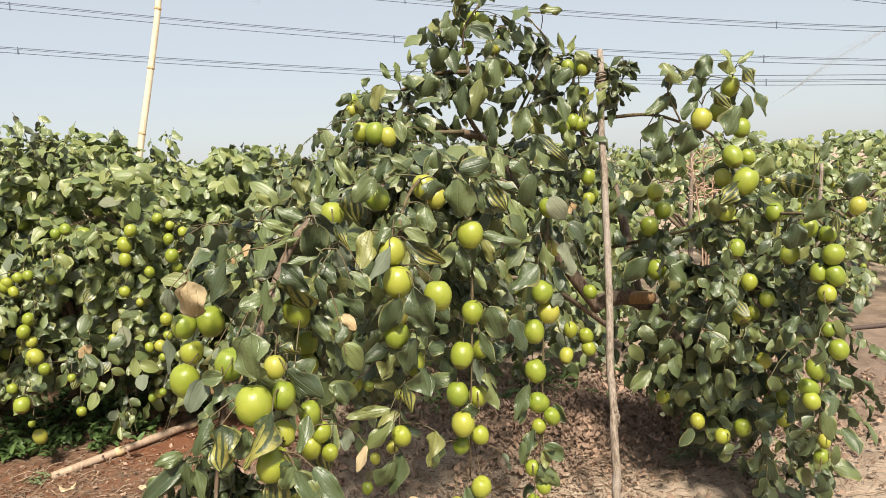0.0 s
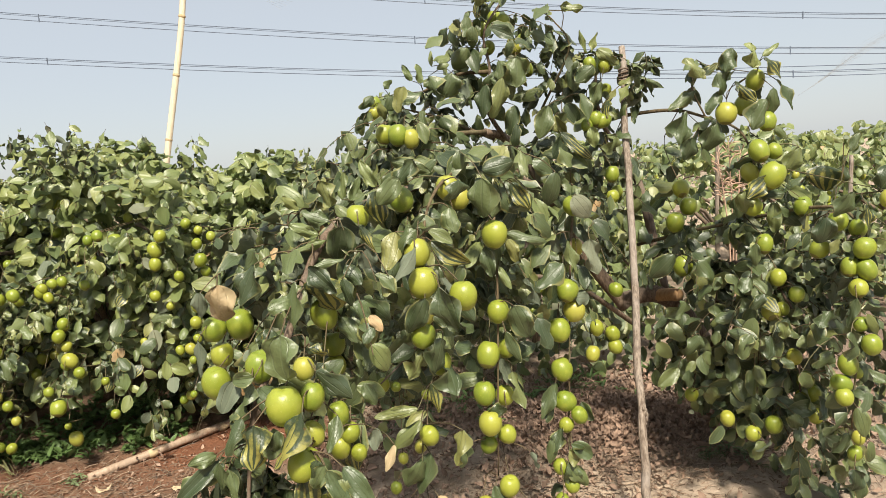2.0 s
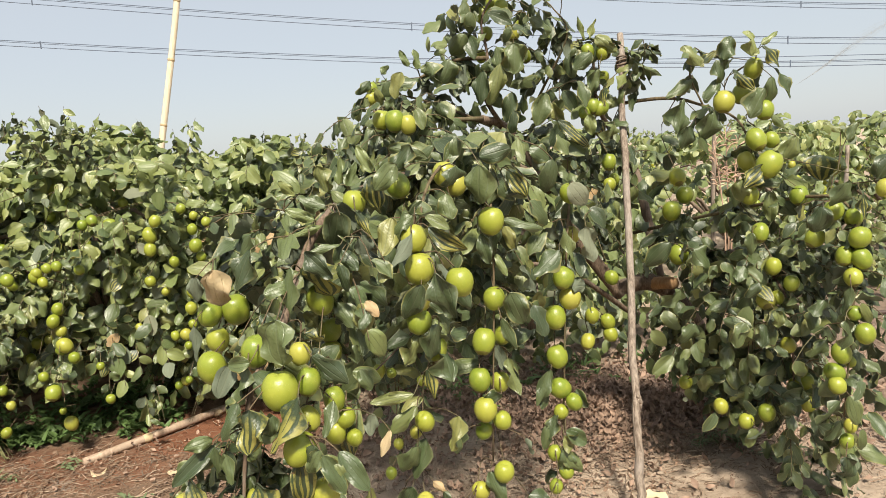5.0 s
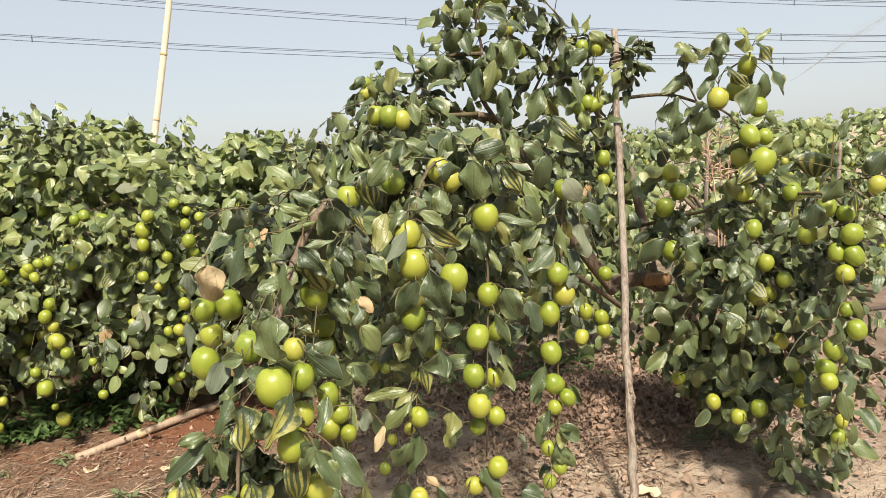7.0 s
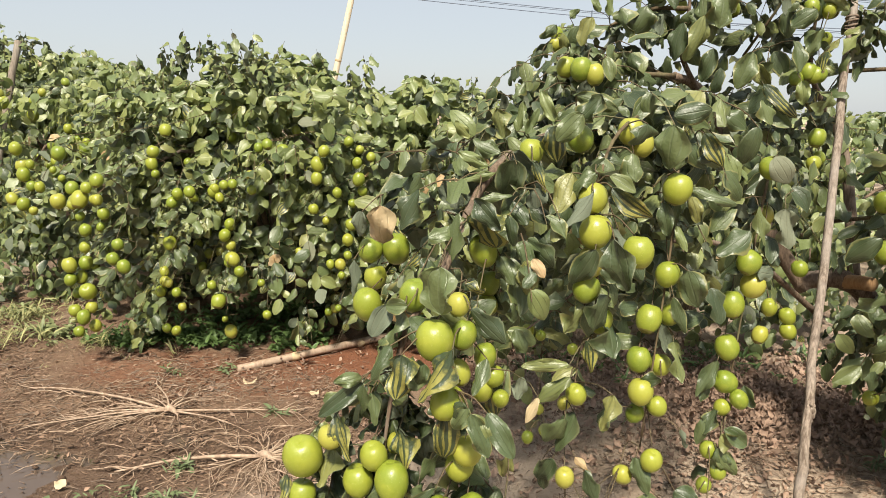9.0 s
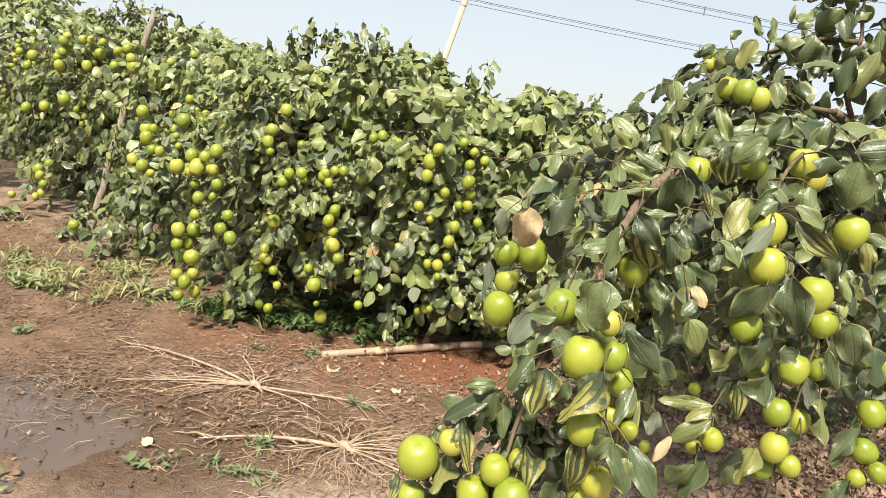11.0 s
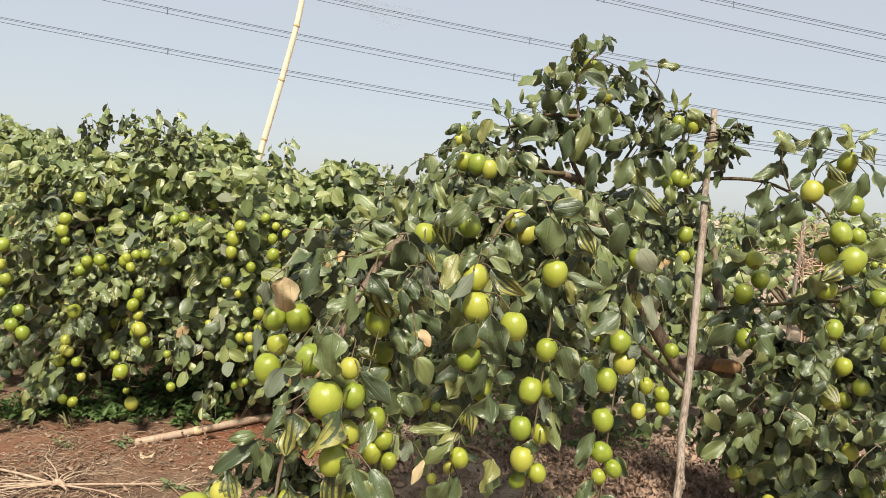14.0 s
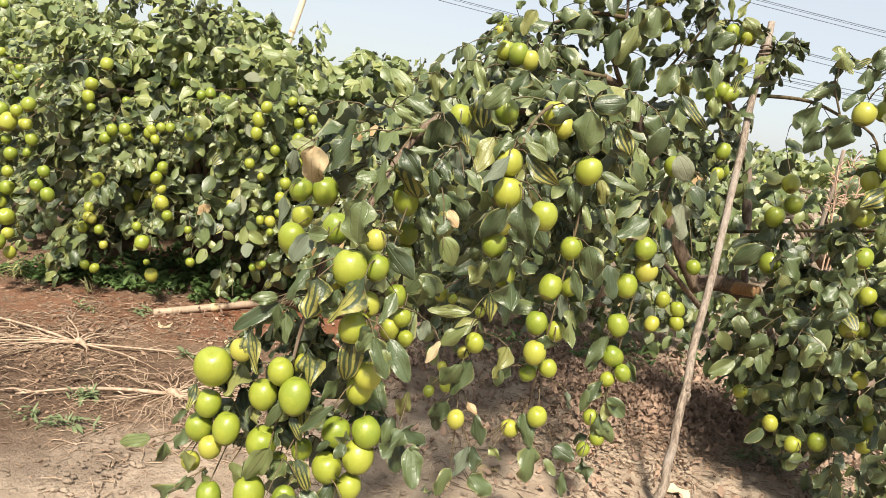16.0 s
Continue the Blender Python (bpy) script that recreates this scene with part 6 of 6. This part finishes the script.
# ---- banana plant and distant tree ----
def banana_leaf(line, half, sag, seed, side=None):
    """A long torn banana leaf along a line: petiole and midrib with lobes split by tears."""
    g = np.random.default_rng(seed)
    bag, n = Bag(), 11
    p = smooth_line(line, 40)
    p[:, 1] += np.linspace(0, g.uniform(-0.25, 0.25), 40)
    at = lambda t: np.array([np.interp(t * 39, np.arange(40), p[:, c]) for c in range(3)])
    s = np.linspace(0.30, 1, n + 1)
    w = lambda t: half * math.sin(math.pi * min(1, max(0.05, (t - 0.22) / 0.80))) ** 0.5
    for sgn in (-1, 1):
        for k in range(n):
            t0, t1 = s[k], s[k + 1] - g.choice([0.0, 0.0, 0.001, 0.014])
            drop, lean = sag + g.uniform(-0.05, 0.12), 0.05
            out = []
            for q in (0, 0.35, 0.7, 1):
                for t in (t0, t1):
                    d = at(min(1, t + 0.02)) - at(t - 0.02)
                    sd = np.array(side) if side else np.cross(d, [0, 0, 1.0])
                    sd = sd / np.linalg.norm(sd)
                    out.append(at(min(1, t + lean * q)) + sd * sgn * w(t) * q * g.uniform(0.95, 1.05) + np.array([0, 0, 0.25 * q * w(t) - drop * w(t) * q * q]))
            bag.add(np.array(out), np.array([[0, 1, 3, 2], [2, 3, 5, 4], [4, 5, 7, 6]]))
    bag.add(*sweep(p[::3], np.linspace(0.028, 0.006, 14), 6))
    return bag


plant = empty("banana_plant", (-8.75, 6.3, 0.12), "banana plant with torn broad leaves behind the bushes", "banana plant")
held(rod("stem", [(-8.75, 6.3, 0.08), (-8.73, 6.3, 1.2), (-8.73, 6.3, 2.02)], (0.09, 0.08, 0.055), BARK, None, 10, 10), plant)
for k, (line, half, sag, side) in enumerate((
        ([(-8.72, 1.95), (-8.50, 2.26), (-8.39, 2.50), (-8.06, 2.71), (-7.63, 2.75), (-7.22, 2.66)], 0.20, 0.95, None),
        ([(-8.72, 1.95), (-8.51, 2.16), (-8.25, 2.32), (-7.87, 2.46), (-7.45, 2.55)], 0.17, 0.95, None),
        ([(-8.72, 1.95), (-8.54, 2.14), (-8.31, 2.24), (-7.89, 2.26), (-7.50, 2.13)], 0.16, 0.85, None),
        ([(-8.72, 1.95), (-8.64, 2.58), (-8.47, 2.79), (-8.20, 2.93), (-7.84, 3.04)], 0.20, 0.8, None),
        ([(-8.75, 1.94), (-9.02, 2.48), (-9.27, 2.66), (-9.53, 2.50), (-9.75, 2.33)], 0.24, 0.9, None),
        ([(-8.75, 1.94), (-8.92, 2.19), (-9.16, 2.34), (-9.35, 2.26), (-9.44, 2.10)], 0.20, 0.9, None),
        ([(-8.75, 1.94), (-8.92, 2.34), (-9.11, 2.70), (-9.21, 2.96), (-9.22, 3.22)], 0.22, 0.2, (1, 0.4, 0)),
        ([(-8.75, 1.94), (-8.90, 2.28), (-9.00, 2.33), (-9.05, 2.25), (-9.00, 2.02)], 0.16, 0.3, (0.9, 0.3, 0.2)),
        ([(-8.75, 1.94), (-9.11, 2.70), (-9.43, 2.93), (-9.78, 2.98), (-10.17, 2.86)], 0.22, 0.9, None),
        ([(-8.68, 1.95), (-8.66, 2.12), (-8.62, 2.51), (-8.61, 2.76), (-8.61, 2.98)], 0.20, 0.1, (1, 0.25, 0)))):
    held(banana_leaf([(x, 6.05 if k == 9 else 6.3, z) for x, z in line], half, sag, k, side).make("leaf", [BANANA]), plant)
dead = Bag()
for k in range(9):
    x = -8.80 + 0.016 * k
    dead.add(*sweep(smooth_line([(x * 0.3 - 8.75 * 0.7, 5.98, 2.74), (x + rng.normal(0, 0.02), 5.92, 2.58), (x + rng.normal(0, 0.03), 5.90, 2.40), (x, 5.92, rng.uniform(2.2, 2.34))], 8), np.array([0.006, 0.014, 0.022, 0.02, 0.018, 0.014, 0.01, 0.003]), 5))
tagged(held(dead.make("withered_leaf", [LITTER_BROWN]), plant), "brown withered leaf shreds")

far_tree = empty("distant_tree", (-15.4, 54, 0.2), "small round distant tree on the horizon", "tree")
held(rod("trunk", [(-15.4, 54, 0.1), (-15.4, 54, 1.5)], (0.14, 0.09), BARK, None, 6, 5), far_tree)
f = Foliage()
for c, r in (((-15.4, 54, 2.1), (1.0, 0.8, 0.6)), ((-14.6, 54, 1.8), (0.7, 0.6, 0.45)), ((-16.2, 54, 1.7), (0.7, 0.6, 0.5))):
    p, d = in_shell(260, c, r, 0.3)
    f.add(p, d + rng.normal(0, 0.5, p.shape), d + np.array([0, -0.4, 0.5]), rng.uniform(0.16, 0.30, len(p)), np.zeros(len(p)))
held(f.make(FAR, None, "fine grey-green crown"), far_tree)


# ---- dry stalks, litter and weeds on the ground ----
def on_ground(x, y, up=0.0):
    return np.array([x, y, float(ground_z(np.array(x), np.array(y))) + up])


def dry_tuft(centre, rays, label):
    """An uprooted dry plant: long stalks and thin roots that lie flat round one centre."""
    cx, cy = centre
    ob = empty("dry_plant", tuple(on_ground(cx, cy)), label, "dead plant", "uprooted dry plants")
    held(rod("root_crown", [on_ground(cx - 0.03, cy, 0.006), on_ground(cx, cy, 0.022), on_ground(cx + 0.04, cy - 0.01, 0.006)], (0.006, 0.013, 0.006), STRAW, None, 8, 8), ob)
    for ang, length, r, fork in rays:
        a = math.radians(ang)
        p = [on_ground(cx + math.cos(a + k * 0.10 * rng.normal()) * length * q, cy + math.sin(a + k * 0.05) * length * q, 0.012 + 0.012 * math.sin(q * 3)) for k, q in enumerate((0, 0.3, 0.65, 1.0))]
        stalk = held(rod("stalk", p, (r * 0.66, r * 0.48, r * 0.22), STRAW, None, 6, 12), ob)
        side = Bag()
        for _ in range(2 * fork):
            q = rng.uniform(0.15, 0.95)
            b = np.array(p[0]) * (1 - q) + np.array(p[-1]) * q
            aa = a + rng.normal(0, 0.7)
            ln = rng.uniform(0.05, 0.16)
            e = on_ground(b[0] + math.cos(aa) * ln, b[1] + math.sin(aa) * ln, 0.006)
            side.add(*sweep(smooth_line([b, (b + e) / 2 + np.array([rng.normal(0, 0.01), rng.normal(0, 0.01), 0.012]), e], 6), np.linspace(max(0.0014, r * 0.26), 0.0006, 6), 4))
        tagged(held(side.make("rootlet", [STRAW]), stalk), kind="stuff")
    return ob


dry_tuft((-1.447, 1.967), ((168, 0.70, 0.0085, 8), (128, 0.34, 0.0055, 5), (4, 0.46, 0.0075, 6), (-16, 0.26, 0.0065, 3), (203, 0.40, 0.0065, 6), (212, 0.34, 0.005, 6), (196, 0.30, 0.005, 5), (105, 0.12, 0.006, 2), (60, 0.11, 0.005, 2), (186, 0.24, 0.0045, 4), (228, 0.12, 0.004, 2), (-45, 0.10, 0.004, 2), (85, 0.12, 0.005, 2), (-80, 0.09, 0.004, 1), (148, 0.2, 0.004, 3)),
         "uprooted dry straw-coloured plant lying on damp soil")
dry_tuft((-0.985, 1.765), ((196, 0.42, 0.011, 4), (40, 0.20, 0.005, 5), (75, 0.17, 0.005, 5), (-20, 0.28, 0.006, 6), (-60, 0.17, 0.005, 6), (110, 0.15, 0.005, 4), (10, 0.26, 0.006, 6), (-95, 0.16, 0.0045, 5), (58, 0.22, 0.0045, 5), (160, 0.14, 0.004, 4), (-140, 0.17, 0.004, 5), (-35, 0.22, 0.005, 5), (-75, 0.14, 0.004, 4), (25, 0.18, 0.004, 4), (-10, 0.2, 0.004, 4)),
         "heap of dry straw and roots on pale soil")


def scatter(n, areas):
    """Random points on the ground in soft-edged patches (x, y, rx, ry, share)."""
    w = np.array([a[4] for a in areas])
    pick = rng.choice(len(areas), n, p=w / w.sum())
    a = np.array(areas)[pick]
    x, y = a[:, 0] + a[:, 2] * rng.normal(0, 0.55, n), a[:, 1] + a[:, 3] * rng.normal(0, 0.55, n)
    return np.stack([x, y, ground_z(x, y)], 1)


p = scatter(7400, ((0.45, 2.75, 0.9, 0.4, 3), (0.65, 2.46, 0.6, 0.30, 5), (0.1, 1.9, 0.5, 0.3, 0.45), (1.2, 2.3, 0.4, 0.4, 0.5), (-1.1, 2.3, 0.5, 0.3, 0.22), (-0.4, 2.4, 0.4, 0.5, 0.8)))
f = Foliage()
ang = rng.uniform(0, 6.28, len(p))
f.add(p + np.array([0, 0, 0.006]) + rng.uniform(0, 0.018, (len(p), 1)) * np.array([0, 0, 1]), np.stack([np.cos(ang), np.sin(ang), rng.normal(0.1, 0.3, len(p))], 1), np.stack([rng.normal(0, 0.5, len(p)), rng.normal(-0.1, 0.5, len(p)), np.where(rng.random(len(p)) < 0.5, 1.0, -1.0)], 1),
      rng.uniform(0.013, 0.036, len(p)) * np.where(p[:, 0] < -0.6, 0.6, 1.0), np.full(len(p), 2.0))
LITTER = plain("curled_brown_litter", (0.30, 0.206, 0.150), 0.85, 0.75, 45, 0.2, 0.1)
litter = f.make([leaf_shape(6, 5, b, fo, 0.38, 0.56, k, False, 0.0, tw) for k, (b, fo, tw) in enumerate(((0.5, 0.5, 0.7), (-0.5, 0.8, -0.9), (0.8, 0.3, 0.5), (0.4, 1.1, 1.1), (0.7, 0.2, -0.7), (-0.6, 0.5, 0.6)))], None)
litter.name = "leaf_litter"
litter.data.materials.clear()
for m in (LITTER, LITTER, LITTER, LITTER):
    litter.data.materials.append(m)
tagged(litter, "curled brown fallen leaves covering the soil under the tree", "leaf litter", kind="stuff")

# straw bits and dark twig fragments
for name, n, mat_, areas, label in (("straw_litter", 760, STRAW, ((0.65, 2.3, 0.6, 0.35, 3.5), (-0.9, 1.6, 0.6, 0.3, 2), (-1.5, 2.1, 0.8, 0.4, 2), (0.9, 2.0, 0.5, 0.3, 1.4), (-0.6, 1.2, 0.6, 0.3, 1)), "scattered short dry straw on the soil"),
                                    ("twig_litter", 1500, BARK, ((-2.2, 1.9, 0.9, 0.5, 3), (-3.0, 2.4, 0.9, 0.5, 2), (-1.4, 2.2, 0.7, 0.3, 1), (0.3, 1.8, 0.6, 0.4, 1)), "dark rotting twig bits on brown soil")):
    bag = Bag()
    for q in scatter(n, areas):
        a, ln = rng.uniform(0, 6.28), rng.uniform(0.02, 0.10)
        d = np.array([math.cos(a), math.sin(a), 0]) * ln
        bag.add(*sweep([q + np.array([0, 0, 0.003]), q + d * 0.5 + np.array([rng.normal(0, 0.004), rng.normal(0, 0.004), rng.uniform(0.003, 0.012)]), q + d + np.array([0, 0, 0.003])], [0.0016, 0.0014, 0.0006], 4))
    tagged(bag.make(name, [mat_]), label, "litter", kind="stuff")

# crumbled plant debris that mats the brown soil
DEBRIS = plain("crumbled_plant_debris", (0.215, 0.145, 0.098), 0.9, 0.8, 12, 0.2)
bag = Bag()
for q in scatter(9500, ((-2.1, 1.95, 0.8, 0.45, 4), (-2.9, 2.5, 0.8, 0.6, 3.5), (-1.4, 2.15, 0.7, 0.35, 3), (-0.9, 1.75, 0.5, 0.35, 2), (-3.6, 2.6, 0.8, 0.5, 1.5), (0.7, 2.1, 0.7, 0.4, 1.6), (1.5, 2.4, 0.6, 0.5, 1))):
    a, ln = rng.normal(0.35, 0.9), rng.uniform(0.012, 0.055)
    d = np.array([math.cos(a), math.sin(a), 0]) * ln
    b = np.array([rng.normal(0, 0.2), rng.normal(0, 0.2), 0]) * ln
    up = rng.uniform(0.002, 0.013)
    bag.add(*sweep([q + np.array([0, 0, 0.002]), q + d * 0.5 + b + np.array([0, 0, up]), q + d + np.array([0, 0, up * 0.5])], [0.0012, rng.uniform(0.0009, 0.0020), 0.0005], 3))
tagged(bag.make("plant_debris", [DEBRIS]), "crumbled dry stalks and roots matted over brown soil", "litter", kind="stuff")

# broken leaf chips over the open brown soil
f = Foliage()
p = scatter(4200, ((-2.1, 1.95, 0.9, 0.5, 4), (-2.9, 2.5, 0.9, 0.6, 3), (-1.4, 2.15, 0.8, 0.35, 3), (-1.0, 1.8, 0.5, 0.35, 1.5), (0.4, 2.0, 0.6, 0.3, 2), (1.7, 2.5, 0.6, 0.5, 2), (-3.8, 2.7, 0.8, 0.4, 1)))
ang = rng.uniform(0, 6.28, len(p))
f.add(p + np.array([0, 0, 0.005]), np.stack([np.cos(ang), np.sin(ang), rng.normal(0.05, 0.2, len(p))], 1), np.stack([rng.normal(0, 0.4, len(p)), rng.normal(0, 0.4, len(p)), np.ones(len(p))], 1), rng.uniform(0.007, 0.020, len(p)), np.full(len(p), 2.0))
chips = f.make([leaf_shape(4, 3, b, 0.3, 0.3, 0.55, k, False, 0.0, tw) for k, (b, tw) in enumerate(((0.4, 0.6), (-0.3, -0.5), (0.6, 0.2)))], None)
chips.name = "leaf_chips"
chips.data.materials.clear()
CHIP = plain("broken_leaf_chip", (0.225, 0.148, 0.102), 0.85, 0.75, 25, 0.2)
for m in (CHIP, CHIP, CHIP, CHIP):
    chips.data.materials.append(m)
tagged(chips, "small broken brown leaf chips on damp soil", "litter", kind="stuff")

# soil clods
bag = Bag()
base = bmesh.new()
bmesh.ops.create_cube(base, size=1)
bmesh.ops.subdivide_edges(base, edges=base.edges[:], cuts=1, use_grid_fill=True)
cube_v = np.array([v.co.normalized() * 0.5 if v.co.length else v.co for v in base.verts])
cube_f = np.array([[v.index for v in f.verts] for f in base.faces])
base.free()
for q in scatter(5200, ((-0.6, 1.3, 0.8, 0.35, 3), (0.3, 1.9, 0.6, 0.4, 2), (-2.2, 2.0, 1.2, 0.6, 3), (1.45, 2.6, 0.25, 0.2, 0.6), (-3.1, 3.1, 0.6, 0.2, 1))):
    r = 0.002 + 0.009 * rng.random() ** 4
    bag.add(cube_v * (1 + rng.normal(0, 0.26, cube_v.shape)) * np.array([1.3, 1.0, 0.6]) * 2 * r + q + np.array([0, 0, r * 0.4]), cube_f)
tagged(bag.make("soil_clods", [SOIL]), "crumbly small soil clods", "clods", kind="stuff")


def weed_patch(name, areas, n, size, mat_, label, upright=0.6, blades=7, width=0.34):
    """Low weeds: uneven rosettes and tufts of small blades."""
    bag = Bag()
    forms = [leaf_shape(4, 3, b, 0.5, 0.12, width * w, 1.0 + b, False)[:2] for b, w in ((0.2, 0.8), (0.5, 1.0), (0.7, 1.2), (0.1, 0.6))]
    for q in scatter(n, areas):
        grow = rng.choice([0.45, 0.7, 1.0, 1.35])
        up = upright * rng.uniform(0.3, 2.0)
        for k in range(int(rng.integers(blades // 2, blades + 3))):
            a = rng.uniform(0, 6.28)
            d = np.array([math.cos(a), math.sin(a), up * rng.uniform(0.5, 1.5)])
            d /= np.linalg.norm(d)
            fc = np.array([-d[0] * 0.6 + rng.normal(0, 0.3), -d[1] * 0.6 + rng.normal(0, 0.3), 1.0])
            fc -= d * (fc @ d)
            fc /= np.linalg.norm(fc)
            v0, f0 = forms[int(rng.integers(0, 4))]
            m = np.stack([np.cross(d, fc), d, fc], 1) * size * grow * rng.uniform(0.5, 1.3)
            bag.add(v0 @ m.T + q + np.array([rng.normal(0, 0.010), rng.normal(0, 0.010), 0.004 + rng.uniform(0, 0.03) * upright * grow]), f0)
    return tagged(bag.make(name, [mat_]), label, "weeds", kind="stuff")


weed_patch("weed_patch", ((-2.90, 2.30, 0.20, 0.06, 2.4), (-3.15, 2.50, 0.22, 0.10, 2), (-2.74, 2.68, 0.12, 0.14, 2.2), (-2.40, 2.50, 0.12, 0.08, 1.2), (-3.10, 2.85, 0.14, 0.10, 1), (-2.60, 2.26, 0.16, 0.05, 1)), 190, 0.036, WEED, "pale green low weeds on open soil", 0.9, 9, 0.42)
weed_patch("weed_patch", ((-2.9, 2.42, 0.40, 0.16, 3), (-2.7, 2.72, 0.14, 0.16, 2), (-3.4, 2.5, 0.6, 0.3, 1.5), (-2.5, 2.3, 0.4, 0.2, 1), (-2.0, 2.42, 0.3, 0.08, 1), (-3.7, 3.0, 0.5, 0.2, 1)), 260, 0.050, WEED_DRY, "thin yellowing grass on open soil", 1.3, 8, 0.09)
weed_patch("weed_patch", ((-1.52, 3.02, 0.25, 0.14, 3), (-1.40, 2.72, 0.25, 0.10, 2), (-1.85, 2.58, 0.22, 0.06, 2), (-1.0, 3.0, 0.25, 0.15, 1.5), (-2.05, 2.48, 0.16, 0.05, 1.2), (-1.7, 2.9, 0.3, 0.2, 2), (-1.75, 2.62, 0.4, 0.08, 3)), 520, 0.040, WEED_DARK, "lush green weeds growing under the bush", 0.9, 8, 0.46)
weed_patch("weed_patch", ((-1.42, 1.40, 0.035, 0.02, 2), (-1.36, 1.45, 0.02, 0.015, 1), (-1.66, 1.16, 0.05, 0.03, 2), (-2.42, 1.86, 0.025, 0.02, 1)), 12, 0.036, WEED_BROAD, "broad-leaved green seedlings on damp soil", 0.8, 6, 0.5)
weed_patch("weed_patch", ((-1.20, 1.50, 0.10, 0.03, 2), (-1.20, 1.66, 0.03, 0.02, 1), (-1.08, 2.02, 0.03, 0.02, 1), (-1.62, 2.26, 0.06, 0.03, 1), (-1.45, 2.33, 0.03, 0.02, 0.6)), 40, 0.026, WEED_BROAD, "small green seedlings on damp soil", 0.7, 8, 0.30)
weed_patch("weed_patch", ((0.5, 2.9, 0.4, 0.2, 1.5), (-0.1, 2.7, 0.4, 0.2, 2), (0.1, 3.6, 0.5, 0.3, 4)), 230, 0.042, WEED_DARK, "thin green weeds at the foot of the tree", 0.9, 8, 0.26)

weed_patch("weed_patch", ((0.86, 2.10, 0.11, 0.07, 1.0), (1.02, 2.0, 0.08, 0.05, 0.5)), 34, 0.040, WEED_BROAD, "thin pale grass tufts at the foot of the tree", 0.8, 8, 0.16)

# single fallen leaves that stand out
for x, y, size, turn_, mat_, label in ((0.575, 1.80, 0.075, 80, SCRAP, "pale upturned dry leaf"), (-1.30, 2.23, 0.085, 10, SCRAP, "crumpled pale dry leaf on damp soil"), (-1.467, 1.484, 0.05, 30, SCRAP, "pale dry leaf on the puddle's edge"),
                                       (0.03, 1.73, 0.07, 120, LEAF_DRY, "orange-brown curled dry leaf"), (-0.12, 1.65, 0.06, 200, LEAF_DRY, "orange-brown curled dry leaf"), (-1.0, 2.2, 0.05, 60, SCRAP, "small pale dry leaf")):
    v, f, uv, _ = leaf_shape(7, 5, 0.12, 0.22, 0.25, 0.62, x * 9, False)
    ob = mesh_object("fallen_leaf", v * size, f, [mat_], None, uv)
    ob.matrix_basis = pose(*on_ground(x, y, 0.008), rng.uniform(-8, 14), rng.uniform(-10, 10), turn_)
    tagged(ob, label, "leaf", "fallen leaves")

# thin stake and dry weed stalks behind the tree
for x, top in ((1.42, 1.18), (2.12, 1.03)):
    back_stake = empty("wooden_stake", (x, 3.6, 0.13), "thin grey wooden stake among the bushes behind", "stake")
    held(rod("shaft", wobble([(x - 0.03, 3.6, 0.12), (x - 0.01, 3.6, 0.7), (x, 3.6, top)], 12, 0.003, 8), (0.014, 0.012, 0.010), STAKE, None, 7, 14), back_stake)
PINK = plain("dry_seed_stalk", (0.42, 0.28, 0.20), 0.85, 0.3, 30, 0.2)
weed = empty("dry_weed", (1.36, 3.3, 0.14), "dry pinkish-brown weed stalks with fine seed heads", "dead plant")
for k in range(3):
    top = np.array([1.30 + 0.07 * k, 3.3 + 0.03 * k, 1.10 + 0.05 * (k % 2)])
    stalk = held(rod("stalk", [(1.36, 3.3, 0.12), (1.35 + 0.02 * k, 3.3, 0.7), tuple(top)], (0.005, 0.004, 0.0015), PINK, None, 5, 8), weed)
    head = Bag()
    for q in range(26):
        b = np.array([1.35 + 0.02 * k, 3.3, 0.7]) + (top - np.array([1.35 + 0.02 * k, 3.3, 0.7])) * (0.35 + 0.65 * q / 26)
        e = b + np.array([rng.normal(0, 0.035), rng.normal(0, 0.035), rng.uniform(0.01, 0.06)])
        head.add(*sweep(smooth_line([b, (b + e) / 2 + np.array([0, 0, 0.008]), e], 5), np.array([0.001, 0.0012, 0.003, 0.0035, 0.001]), 4))
    tagged(held(head.make("seed_head", [PINK]), stalk), kind="stuff")

# dark pipe that lies across the open soil behind
pipe = empty("water_pipe", (2.25, 3.40, 0.17), "thin dark reddish-brown pipe lying on open soil", "pipe")
held(rod("tube", [on_ground(2.05, 3.36, 0.012), on_ground(2.9, 3.42, 0.014), on_ground(4.4, 3.5, 0.012)], (0.012, 0.012, 0.012), plain("dark_pipe", (0.075, 0.05, 0.042), 0.55, 0.3, 20, 0.4), None, 10, 20), pipe)
